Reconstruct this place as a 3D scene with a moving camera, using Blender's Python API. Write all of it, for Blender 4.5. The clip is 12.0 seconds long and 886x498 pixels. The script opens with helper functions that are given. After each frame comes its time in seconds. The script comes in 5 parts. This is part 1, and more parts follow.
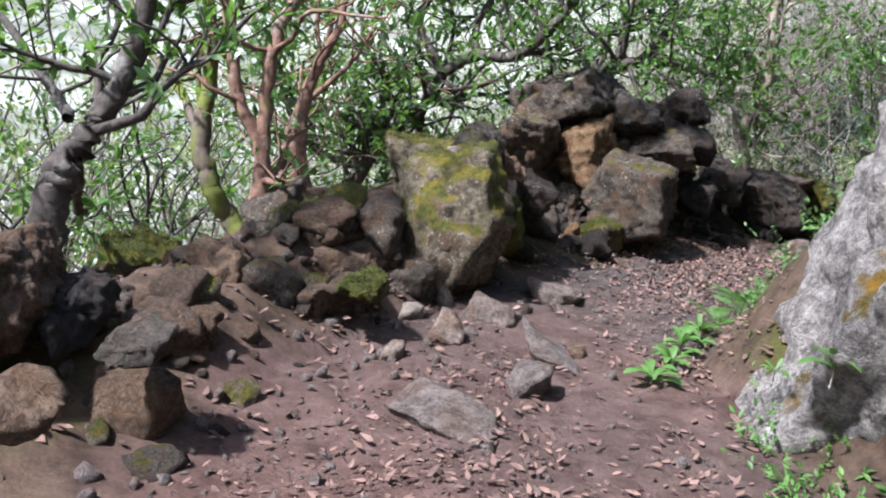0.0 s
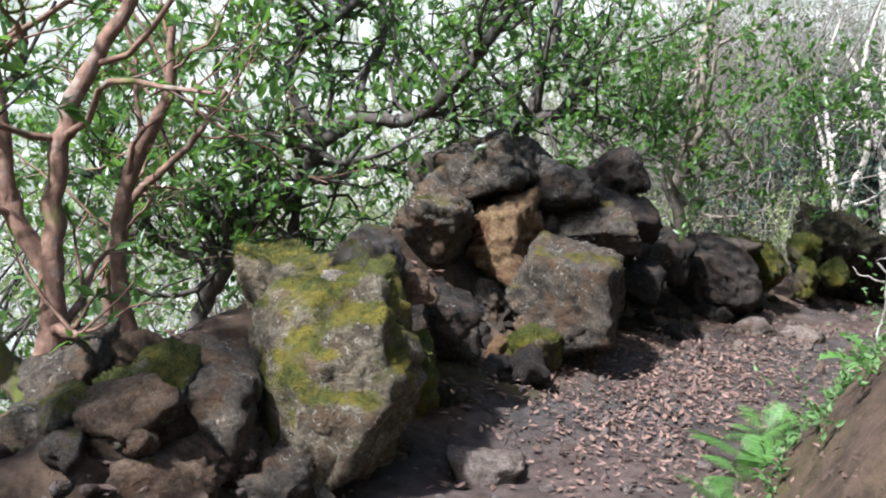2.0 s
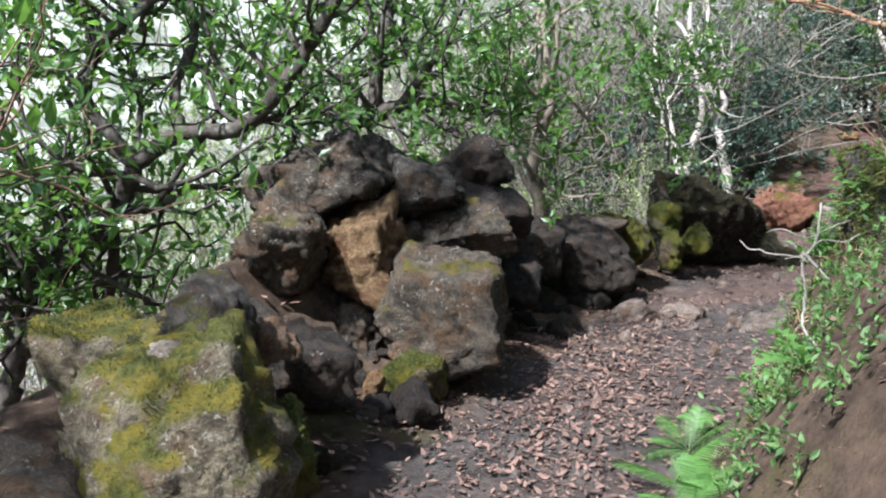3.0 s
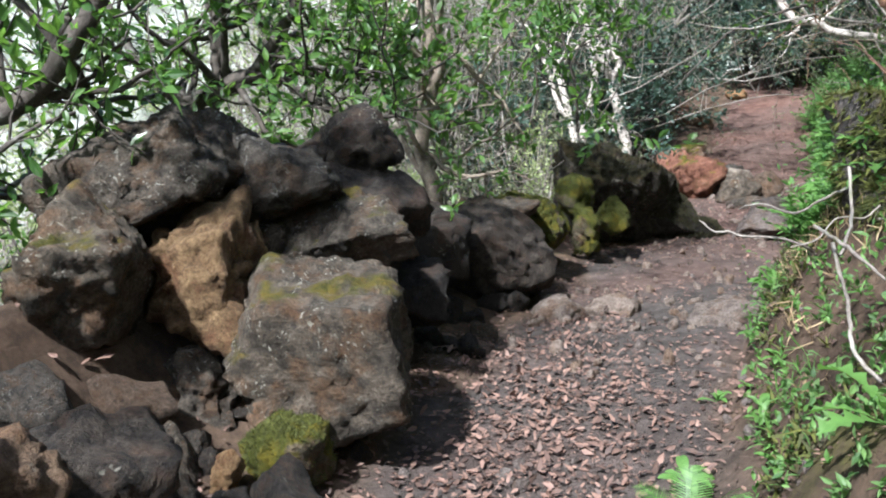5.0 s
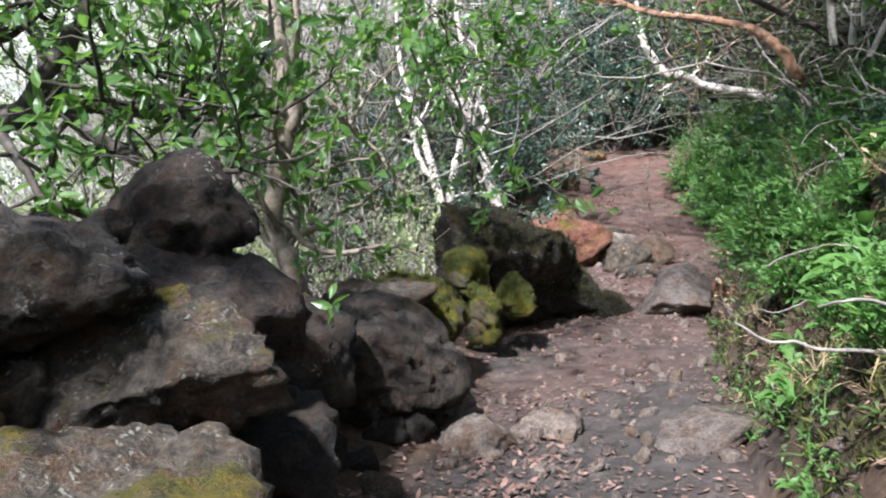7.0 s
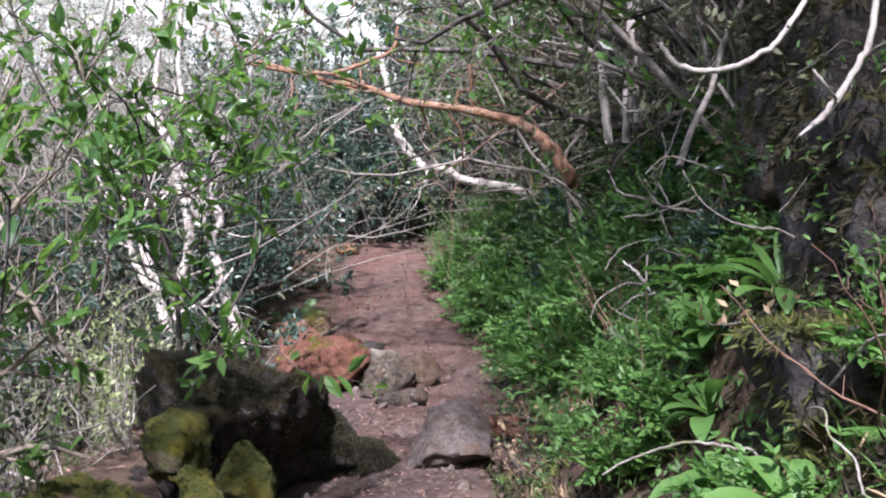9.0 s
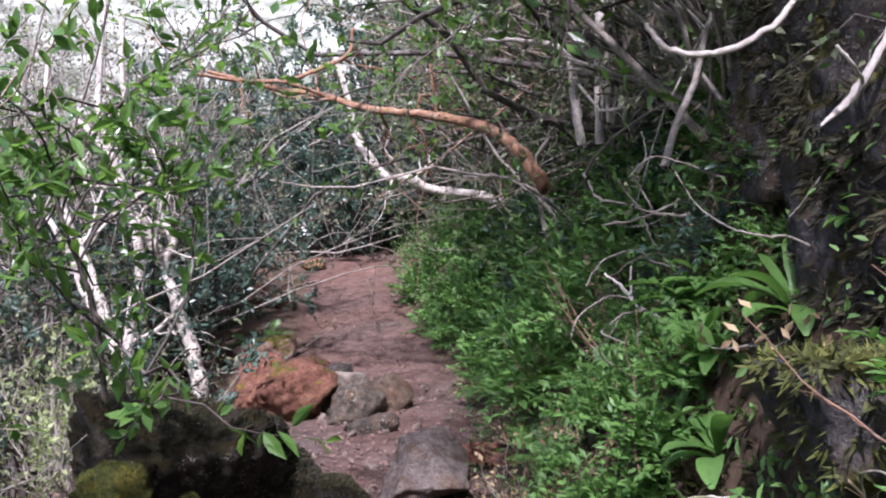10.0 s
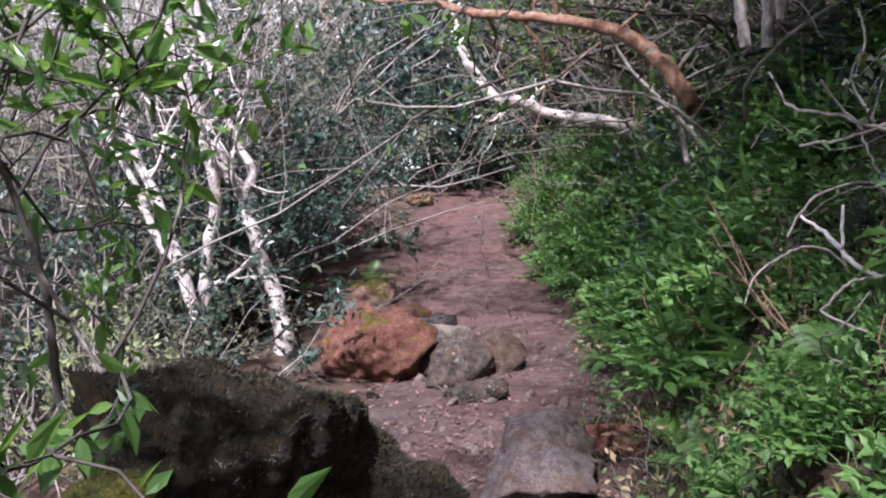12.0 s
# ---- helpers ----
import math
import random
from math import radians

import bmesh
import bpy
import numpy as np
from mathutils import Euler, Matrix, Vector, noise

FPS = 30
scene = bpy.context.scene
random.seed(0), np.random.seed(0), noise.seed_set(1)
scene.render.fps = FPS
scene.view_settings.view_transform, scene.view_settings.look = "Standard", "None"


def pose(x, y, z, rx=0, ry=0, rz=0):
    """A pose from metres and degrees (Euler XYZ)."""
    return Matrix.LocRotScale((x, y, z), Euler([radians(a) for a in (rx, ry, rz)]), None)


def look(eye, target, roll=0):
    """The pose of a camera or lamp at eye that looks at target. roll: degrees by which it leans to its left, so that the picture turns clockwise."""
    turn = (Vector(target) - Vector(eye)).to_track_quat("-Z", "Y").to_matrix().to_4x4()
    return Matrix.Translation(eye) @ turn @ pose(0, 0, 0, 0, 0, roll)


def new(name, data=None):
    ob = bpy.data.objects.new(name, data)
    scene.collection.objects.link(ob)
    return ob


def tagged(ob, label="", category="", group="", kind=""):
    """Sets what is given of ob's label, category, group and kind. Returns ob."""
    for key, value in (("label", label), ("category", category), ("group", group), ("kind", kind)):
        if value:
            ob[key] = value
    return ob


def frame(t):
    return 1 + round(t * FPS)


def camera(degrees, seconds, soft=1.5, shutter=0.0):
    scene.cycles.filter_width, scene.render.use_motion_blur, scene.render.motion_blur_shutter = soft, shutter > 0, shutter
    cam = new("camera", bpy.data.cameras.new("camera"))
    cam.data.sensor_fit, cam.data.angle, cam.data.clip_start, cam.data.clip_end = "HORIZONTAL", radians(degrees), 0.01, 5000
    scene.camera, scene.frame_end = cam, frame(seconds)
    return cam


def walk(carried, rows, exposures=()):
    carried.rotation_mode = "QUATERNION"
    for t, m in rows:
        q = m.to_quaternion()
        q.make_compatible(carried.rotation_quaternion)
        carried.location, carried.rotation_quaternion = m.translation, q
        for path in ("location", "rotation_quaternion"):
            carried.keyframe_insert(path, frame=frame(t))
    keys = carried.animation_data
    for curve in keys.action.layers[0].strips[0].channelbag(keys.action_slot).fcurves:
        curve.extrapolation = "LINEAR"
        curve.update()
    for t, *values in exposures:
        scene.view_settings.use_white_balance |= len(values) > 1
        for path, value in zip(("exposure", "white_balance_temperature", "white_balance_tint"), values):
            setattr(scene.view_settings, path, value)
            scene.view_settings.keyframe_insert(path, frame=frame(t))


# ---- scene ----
cam = camera(50.0, 12.0, soft=2.0)
METRES, EYE, TILT, LEAN, TURN = 9.0, 1.5, -14.0, -6.0, 0.0
ROWS = [
    (0.0, 0.0, 0.0, 0.0, 0.0, 0.0, 0.0),
    (0.5, 0.0013, 0.0412, 0.0174, -0.04, 1.96, 0.28),
    (1.0, 0.0073, 0.0841, 0.0366, -2.02, 0.06, 0.54),
    (1.5, 0.0061, 0.1311, 0.0487, -6.75, 1.8, 3.58),
    (2.0, 0.0119, 0.177, 0.0549, -5.88, 2.0, 2.95),
    (2.5, 0.0154, 0.2225, 0.0636, -10.04, 2.77, 6.83),
    (3.0, 0.0168, 0.2592, 0.0749, -15.29, 0.26, 9.83),
    (5.0, 0.0635, 0.4018, 0.0859, -22.44, -2.35, 13.76),
    (5.5, 0.0741, 0.4405, 0.0896, -24.0, -2.74, 13.72),
    (6.0, 0.0931, 0.4802, 0.0985, -23.05, -2.47, 10.66),
    (6.5, 0.1014, 0.5337, 0.0984, -29.92, -0.52, 14.27),
    (7.0, 0.125, 0.5782, 0.1015, -32.45, -0.88, 15.15),
    (7.5, 0.154, 0.6162, 0.1111, -37.87, -0.99, 14.42),
    (9.5, 0.2688, 0.7188, 0.1388, -49.15, -0.4, 17.46),
    (10.0, 0.2903, 0.733, 0.139, -49.64, -0.33, 18.44),
    (10.5, 0.3223, 0.7502, 0.137, -46.02, 4.08, 15.44),
    (11.0, 0.3456, 0.7764, 0.1322, -44.92, 1.23, 16.14),
    (11.5, 0.3704, 0.8089, 0.135, -46.82, -2.09, 20.3),
    (12.0, 0.401, 0.8317, 0.1378, -42.31, -1.94, 18.31),
]
walk(cam, [(t, pose(0, 0, EYE, TILT, LEAN, TURN) @ pose(METRES * x, METRES * y, METRES * z, 90 + pitch, roll, yaw)) for t, x, y, z, yaw, pitch, roll in ROWS],
     exposures=[(0.0, 1.45, 5600, 15), (2.5, 1.45, 5600, 9), (5.5, 1.55, 5650, 8), (7.5, 1.6, 5650, 13), (9.5, 1.38, 5650, 25), (12.0, 1.3, 5650, 28)])

# ---- light ----
world = bpy.data.worlds.new("world")
scene.world = world
world.use_nodes = True
wn = world.node_tree.nodes
sky = wn.new("ShaderNodeTexSky")
sky.sky_type, sky.sun_disc = "NISHITA", False
SUN_ELEVATION, SUN_AZIMUTH = 55.0, -120.0  # degrees; azimuth clockwise from +y
sky.sun_elevation, sky.sun_rotation = radians(SUN_ELEVATION), radians(SUN_AZIMUTH)
sky.dust_density = 3.0
wn["Background"].inputs[1].default_value = 0.095
world.node_tree.links.new(sky.outputs[0], wn["Background"].inputs[0])
sun = new("sun", bpy.data.lights.new("sun", "SUN"))
sun.data.energy, sun.data.angle, sun.data.color = 4.8, radians(3.0), (1.0, 0.95, 0.88)
sa, se = radians(SUN_AZIMUTH), radians(SUN_ELEVATION)
sun.matrix_world = look((0, 0, 30), (-math.sin(sa) * math.cos(se), -math.cos(sa) * math.cos(se), 30 - math.sin(se)))


# ---- materials ----
def mat_base(name):
    m = bpy.data.materials.new(name)
    m.use_nodes = True
    return m, m.node_tree.nodes, m.node_tree.links, m.node_tree.nodes["Principled BSDF"]


def tex_noise(nodes, links, coord, scale, detail=4.0, rough=0.6):
    n = nodes.new("ShaderNodeTexNoise")
    n.inputs["Scale"].default_value, n.inputs["Detail"].default_value, n.inputs["Roughness"].default_value = scale, detail, rough
    links.new(coord, n.inputs["Vector"])
    return n.outputs["Fac"]


def ramp(nodes, links, value, lo, hi, c0=(0, 0, 0), c1=(1, 1, 1)):
    r = nodes.new("ShaderNodeValToRGB")
    r.color_ramp.elements[0].position, r.color_ramp.elements[1].position = lo, hi
    r.color_ramp.elements[0].color, r.color_ramp.elements[1].color = (*c0, 1), (*c1, 1)
    links.new(value, r.inputs[0])
    return r.outputs[0]


def mix(nodes, links, fac, a, b, kind="MIX"):
    m = nodes.new("ShaderNodeMix")
    m.data_type, m.blend_type = "RGBA", kind
    for socket, v in ((m.inputs["Factor"], fac), (m.inputs["A"], a), (m.inputs["B"], b)):
        if isinstance(v, tuple):
            socket.default_value = (*v, 1)
        elif isinstance(v, float):
            socket.default_value = v
        else:
            links.new(v, socket)
    return m.outputs["Result"]


def arith(nodes, links, op, a, b):
    m = nodes.new("ShaderNodeMath")
    m.operation = op
    m.use_clamp = op != "ADD"
    for socket, v in ((m.inputs[0], a), (m.inputs[1], b)):
        if isinstance(v, (float, int)):
            socket.default_value = v
        else:
            links.new(v, socket)
    return m.outputs[0]


def relief(nodes, links, bsdf, height, strength, distance):
    b = nodes.new("ShaderNodeBump")
    b.inputs["Strength"].default_value, b.inputs["Distance"].default_value = strength, distance
    links.new(height, b.inputs["Height"])
    links.new(b.outputs[0], bsdf.inputs["Normal"])


def rock_material(name, dark, light, lichen=0.15, moss=0.0, moss_col=(0.13, 0.13, 0.02), stain=(0.16, 0.09, 0.045)):
    """Weathered rock: two scales of mottling, pale lichen spots, rusty stains, moss on what faces up."""
    m, nd, ln, bsdf = mat_base(name)
    tc = nd.new("ShaderNodeTexCoord").outputs["Object"]
    info = nd.new("ShaderNodeObjectInfo")
    shift = nd.new("ShaderNodeVectorMath")
    shift.operation = "ADD"
    ln.new(tc, shift.inputs[0])
    ln.new(info.outputs["Location"], shift.inputs[1])
    co = shift.outputs[0]
    big = tex_noise(nd, ln, co, 3.0, 5)
    mid = tex_noise(nd, ln, co, 14.0, 6, 0.7)
    fine = tex_noise(nd, ln, co, 70.0, 5, 0.75)
    col = mix(nd, ln, ramp(nd, ln, mid, 0.38, 0.62), dark, light)
    col = mix(nd, ln, arith(nd, ln, "MULTIPLY", ramp(nd, ln, tex_noise(nd, ln, co, 6.0, 5, 0.7), 0.5, 0.62), 0.6), col, stain)
    col = mix(nd, ln, 0.85, col, ramp(nd, ln, fine, 0.3, 0.68, (0.3, 0.28, 0.27), (1.15, 1.13, 1.1)), "MULTIPLY")
    if lichen > 0:
        vor = nd.new("ShaderNodeTexVoronoi")
        vor.inputs["Scale"].default_value = 34.0
        warp = nd.new("ShaderNodeVectorMath")
        warp.operation = "ADD"
        nv = nd.new("ShaderNodeTexNoise")
        nv.inputs["Scale"].default_value = 25.0
        ln.new(co, nv.inputs["Vector"])
        sc = nd.new("ShaderNodeVectorMath")
        sc.operation = "SCALE"
        sc.inputs["Scale"].default_value = 0.09
        ln.new(nv.outputs["Color"], sc.inputs[0])
        ln.new(co, warp.inputs[0])
        ln.new(sc.outputs[0], warp.inputs[1])
        ln.new(warp.outputs[0], vor.inputs["Vector"])
        spots = ramp(nd, ln, vor.outputs["Distance"], 0.16, 0.34, (1, 1, 1), (0, 0, 0))
        where = ramp(nd, ln, tex_noise(nd, ln, co, 5.5, 3), 0.66 - lichen * 0.6, 0.74 - lichen * 0.5)
        col = mix(nd, ln, arith(nd, ln, "MULTIPLY", arith(nd, ln, "MULTIPLY", spots, where), 0.7), col, (0.42, 0.42, 0.37))
    if moss > 0:
        geo = nd.new("ShaderNodeNewGeometry")
        sep = nd.new("ShaderNodeSeparateXYZ")
        ln.new(geo.outputs["Normal"], sep.inputs[0])
        up = arith(nd, ln, "MULTIPLY", sep.outputs[2], 0.28)
        patch = arith(nd, ln, "ADD", arith(nd, ln, "ADD", tex_noise(nd, ln, co, 4.0, 5), up), arith(nd, ln, "MULTIPLY", fine, 0.12))
        mask = ramp(nd, ln, patch, 0.86 - moss * 0.5, 0.95 - moss * 0.5)
        mcol = mix(nd, ln, ramp(nd, ln, tex_noise(nd, ln, co, 40.0, 4, 0.8), 0.35, 0.65), tuple(v * 0.35 for v in moss_col), moss_col)
        mcol = mix(nd, ln, ramp(nd, ln, tex_noise(nd, ln, co, 9.0, 3), 0.45, 0.62), mcol, tuple(a * b for a, b in zip(moss_col, (1.5, 1.15, 0.8))))
        col = mix(nd, ln, mask, col, mcol)
    tint = mix(nd, ln, info.outputs["Random"], (0.72, 0.72, 0.74), (1.15, 1.08, 1.0))
    col = mix(nd, ln, 1.0, col, tint, "MULTIPLY")
    grit = tex_noise(nd, ln, co, 210.0, 3, 0.8)
    col = mix(nd, ln, 0.7, col, ramp(nd, ln, grit, 0.35, 0.65, (0.7, 0.7, 0.7), (1.15, 1.15, 1.15)), "MULTIPLY")
    ln.new(col, bsdf.inputs["Base Color"])
    bsdf.inputs["Roughness"].default_value = 0.88
    bsdf.inputs["Specular IOR Level"].default_value = 0.25
    relief(nd, ln, bsdf, arith(nd, ln, "ADD", arith(nd, ln, "MULTIPLY", fine, 0.6), mid), 1.0, 0.05)
    return m


ROCK = {
    "grey": rock_material("rock_grey", (0.05, 0.044, 0.038), (0.185, 0.162, 0.135), 0.3, 0.0),
    # dark basalt; on stones in the wall gaps this tone stands in for shade
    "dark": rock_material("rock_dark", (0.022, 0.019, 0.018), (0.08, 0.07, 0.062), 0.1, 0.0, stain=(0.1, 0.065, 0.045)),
    "lichen": rock_material("rock_lichen", (0.048, 0.042, 0.035), (0.18, 0.158, 0.13), 0.3, 0.08, (0.1, 0.1, 0.02)),
    "orange": rock_material("rock_orange", (0.20, 0.12, 0.06), (0.46, 0.31, 0.16), 0.1, 0.0, stain=(0.20, 0.08, 0.04)),
    "brown": rock_material("rock_brown", (0.10, 0.07, 0.048), (0.28, 0.2, 0.14), 0.15, 0.0),
    "moss": rock_material("rock_moss", (0.08, 0.07, 0.05), (0.2, 0.18, 0.13), 0.1, 0.74, (0.10, 0.115, 0.018)),
    # dark mossy basalt; colours lowered further to imitate shade on the big boulder
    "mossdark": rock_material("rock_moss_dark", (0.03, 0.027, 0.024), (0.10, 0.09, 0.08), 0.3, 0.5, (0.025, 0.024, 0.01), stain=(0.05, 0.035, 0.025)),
    "mossy": rock_material("rock_mossy", (0.11, 0.095, 0.07), (0.34, 0.3, 0.22), 0.45, 0.4, (0.125, 0.135, 0.026)),
    "pale": rock_material("rock_pale", (0.25, 0.22, 0.19), (0.5, 0.46, 0.4), 0.1, 0.0),
    "path": rock_material("rock_path", (0.17, 0.14, 0.125), (0.36, 0.31, 0.28), 0.08, 0.0),
    "red": rock_material("rock_red", (0.16, 0.07, 0.048), (0.36, 0.18, 0.125), 0.08, 0.05),
    "pinkish": rock_material("rock_pinkish", (0.3, 0.2, 0.15), (0.5, 0.36, 0.28), 0.1, 0.2),
    "cliff": rock_material("rock_cliff_pale", (0.16, 0.155, 0.155), (0.56, 0.55, 0.54), 0.4, 0.12, (0.16, 0.12, 0.02), stain=(0.15, 0.14, 0.13)),
    "cliffdark": rock_material("rock_cliff_dark", (0.05, 0.045, 0.045), (0.19, 0.18, 0.18), 0.3, 0.42, (0.07, 0.075, 0.014)),
}


def bark_material(name, dark, light, moss=0.0, pale=0.0):
    m, nd, ln, bsdf = mat_base(name)
    tc = nd.new("ShaderNodeTexCoord").outputs["Object"]
    big = tex_noise(nd, ln, tc, 4.0, 4)
    mid = tex_noise(nd, ln, tc, 28.0, 6, 0.7)
    col = mix(nd, ln, ramp(nd, ln, mid, 0.32, 0.7), dark, light)
    if pale > 0:
        col = mix(nd, ln, arith(nd, ln, "MULTIPLY", ramp(nd, ln, tex_noise(nd, ln, tc, 9.0, 5), 0.55, 0.68), pale), col, (0.4, 0.4, 0.36))
    if moss > 0:
        col = mix(nd, ln, ramp(nd, ln, big, 0.62 - moss * 0.4, 0.75 - moss * 0.4), col, (0.12, 0.14, 0.02))
    ln.new(col, bsdf.inputs["Base Color"])
    bsdf.inputs["Roughness"].default_value = 0.85
    relief(nd, ln, bsdf, mid, 0.7, 0.012)
    return m


BARK = {
    "bark_dark": bark_material("bark_dark", (0.022, 0.018, 0.015), (0.085, 0.068, 0.055), 0.0, 0.3),
    "bark_moss": bark_material("bark_moss", (0.07, 0.055, 0.04), (0.17, 0.13, 0.1), 0.5, 0.2),
    "bark_red": bark_material("bark_red", (0.09, 0.05, 0.035), (0.27, 0.15, 0.1), 0.08, 0.3),
    "bark_brown": bark_material("bark_brown", (0.13, 0.10, 0.075), (0.33, 0.27, 0.21), 0.05, 0.5),
    "bark_white": bark_material("bark_white", (0.34, 0.29, 0.25), (0.68, 0.62, 0.56), 0.0, 0.3),
    "bark_orange": bark_material("bark_orange", (0.10, 0.05, 0.03), (0.32, 0.17, 0.095), 0.05, 0.35),
    "bark_grey": bark_material("bark_grey", (0.12, 0.10, 0.085), (0.34, 0.3, 0.26), 0.05, 0.5),
}


def leaf_material(name, a, b, through_col, gloss=0.45, share=0.4):
    """Leaves: colour varies leaf by leaf; part of the light passes through."""
    m, nd, ln, bsdf = mat_base(name)
    geo = nd.new("ShaderNodeNewGeometry")
    rnd = geo.outputs["Random Per Island"]
    tc = nd.new("ShaderNodeTexCoord").outputs["Object"]
    col = mix(nd, ln, rnd, a, b)
    col = mix(nd, ln, 0.5, col, ramp(nd, ln, tex_noise(nd, ln, tc, 60.0, 3), 0.3, 0.7, (0.6, 0.6, 0.6), (1.2, 1.2, 1.1)), "MULTIPLY")
    ln.new(col, bsdf.inputs["Base Color"])
    bsdf.inputs["Roughness"].default_value = gloss
    tr = nd.new("ShaderNodeBsdfTranslucent")
    ln.new(mix(nd, ln, rnd, tuple(v * 0.7 for v in through_col), through_col), tr.inputs[0])
    mx = nd.new("ShaderNodeMixShader")
    mx.inputs[0].default_value = share
    ln.new(bsdf.outputs[0], mx.inputs[1])
    ln.new(tr.outputs[0], mx.inputs[2])
    ln.new(mx.outputs[0], nd["Material Output"].inputs[0])
    return m


LEAF = {
    "laurel": leaf_material("leaf_laurel", (0.035, 0.085, 0.022), (0.10, 0.185, 0.045), (0.22, 0.42, 0.06), 0.3, 0.4),
    "pale": leaf_material("leaf_pale", (0.14, 0.19, 0.07), (0.32, 0.36, 0.17), (0.42, 0.52, 0.18), 0.5),
    "blue": leaf_material("leaf_bluish", (0.03, 0.06, 0.045), (0.09, 0.14, 0.11), (0.08, 0.15, 0.07), 0.35, 0.3),
    "fresh": leaf_material("leaf_fresh", (0.055, 0.13, 0.03), (0.15, 0.29, 0.07), (0.17, 0.36, 0.06), 0.5),
    "herb": leaf_material("leaf_herb", (0.05, 0.11, 0.035), (0.15, 0.26, 0.08), (0.16, 0.32, 0.06), 0.55),
    "dead": leaf_material("leaf_dead", (0.05, 0.03, 0.024), (0.25, 0.15, 0.118), (0.12, 0.06, 0.04), 0.65, 0.1),
    "straw": leaf_material("leaf_straw", (0.2, 0.13, 0.07), (0.45, 0.34, 0.2), (0.25, 0.17, 0.08), 0.7, 0.2),
    "moss": leaf_material("leaf_moss", (0.035, 0.043, 0.008), (0.12, 0.13, 0.024), (0.13, 0.14, 0.03), 0.8, 0.25),
    # dark moss blades, darkened again for the shade on the big boulder
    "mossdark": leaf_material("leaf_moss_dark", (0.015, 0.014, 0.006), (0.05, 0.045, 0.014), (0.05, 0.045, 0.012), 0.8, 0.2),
    "heather": leaf_material("leaf_heather", (0.07, 0.085, 0.045), (0.17, 0.18, 0.10), (0.12, 0.16, 0.06), 0.7, 0.25),
}


def ground_material():
    """Trampled earth on the trail, reddish clay and grey dust, brown litter and moss off it; distant land takes a
    painted haze colour.
    """
    m, nd, ln, bsdf = mat_base("earth")
    tc = nd.new("ShaderNodeTexCoord").outputs["Object"]
    big = tex_noise(nd, ln, tc, 0.9, 5)
    mid = tex_noise(nd, ln, tc, 7.0, 6, 0.65)
    fine = tex_noise(nd, ln, tc, 55.0, 6, 0.8)
    grit = tex_noise(nd, ln, tc, 190.0, 4, 0.8)

    def zone(name):
        a = nd.new("ShaderNodeAttribute")
        a.attribute_name = name
        return a.outputs["Fac"]

    dirt = mix(nd, ln, ramp(nd, ln, mid, 0.3, 0.7), (0.048, 0.041, 0.037), (0.135, 0.115, 0.105))
    clay = mix(nd, ln, ramp(nd, ln, mid, 0.3, 0.7), (0.10, 0.050, 0.038), (0.245, 0.145, 0.115))
    trail = mix(nd, ln, zone("clay"), dirt, clay)
    soil = mix(nd, ln, ramp(nd, ln, mid, 0.35, 0.65), (0.06, 0.042, 0.03), (0.17, 0.115, 0.08))
    soil = mix(nd, ln, ramp(nd, ln, arith(nd, ln, "ADD", big, arith(nd, ln, "MULTIPLY", fine, 0.15)), 0.66, 0.78), soil, (0.10, 0.10, 0.025))
    # distant hillside: bright valley haze put into a pale grey-green base colour
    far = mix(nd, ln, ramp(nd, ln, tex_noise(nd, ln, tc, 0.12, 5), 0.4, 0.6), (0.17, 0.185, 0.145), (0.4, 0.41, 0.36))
    col = mix(nd, ln, zone("trail"), soil, trail)
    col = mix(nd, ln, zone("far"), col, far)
    col = mix(nd, ln, 0.8, col, ramp(nd, ln, fine, 0.3, 0.7, (0.45, 0.45, 0.45), (1.1, 1.1, 1.1)), "MULTIPLY")
    ln.new(col, bsdf.inputs["Base Color"])
    bsdf.inputs["Roughness"].default_value = 0.95
    bsdf.inputs["Specular IOR Level"].default_value = 0.15
    relief(nd, ln, bsdf, arith(nd, ln, "ADD", fine, arith(nd, ln, "MULTIPLY", grit, 0.4)), 0.8, 0.025)
    return m


# ---- meshes ----
def make_mesh(name, verts, faces, mat, smooth=True):
    """verts: N x 3; faces: M x k, all with the same number of corners."""
    verts, faces = np.asarray(verts, np.float32), np.asarray(faces, np.int32)
    me = bpy.data.meshes.new(name)
    me.vertices.add(len(verts))
    me.vertices.foreach_set("co", verts.ravel())
    me.loops.add(faces.size)
    me.loops.foreach_set("vertex_index", faces.ravel())
    me.polygons.add(len(faces))
    me.polygons.foreach_set("loop_start", np.arange(0, faces.size, faces.shape[1], dtype=np.int32))
    me.polygons.foreach_set("use_smooth", np.full(len(faces), smooth))
    me.update(calc_edges=True)
    me.materials.append(mat)
    return me


def part(name, me, parent, label=""):
    ob = new(name, me)
    ob.parent = parent
    return tagged(ob, label)


def unit(v):
    return v / np.maximum(np.linalg.norm(v, axis=-1, keepdims=True), 1e-9)


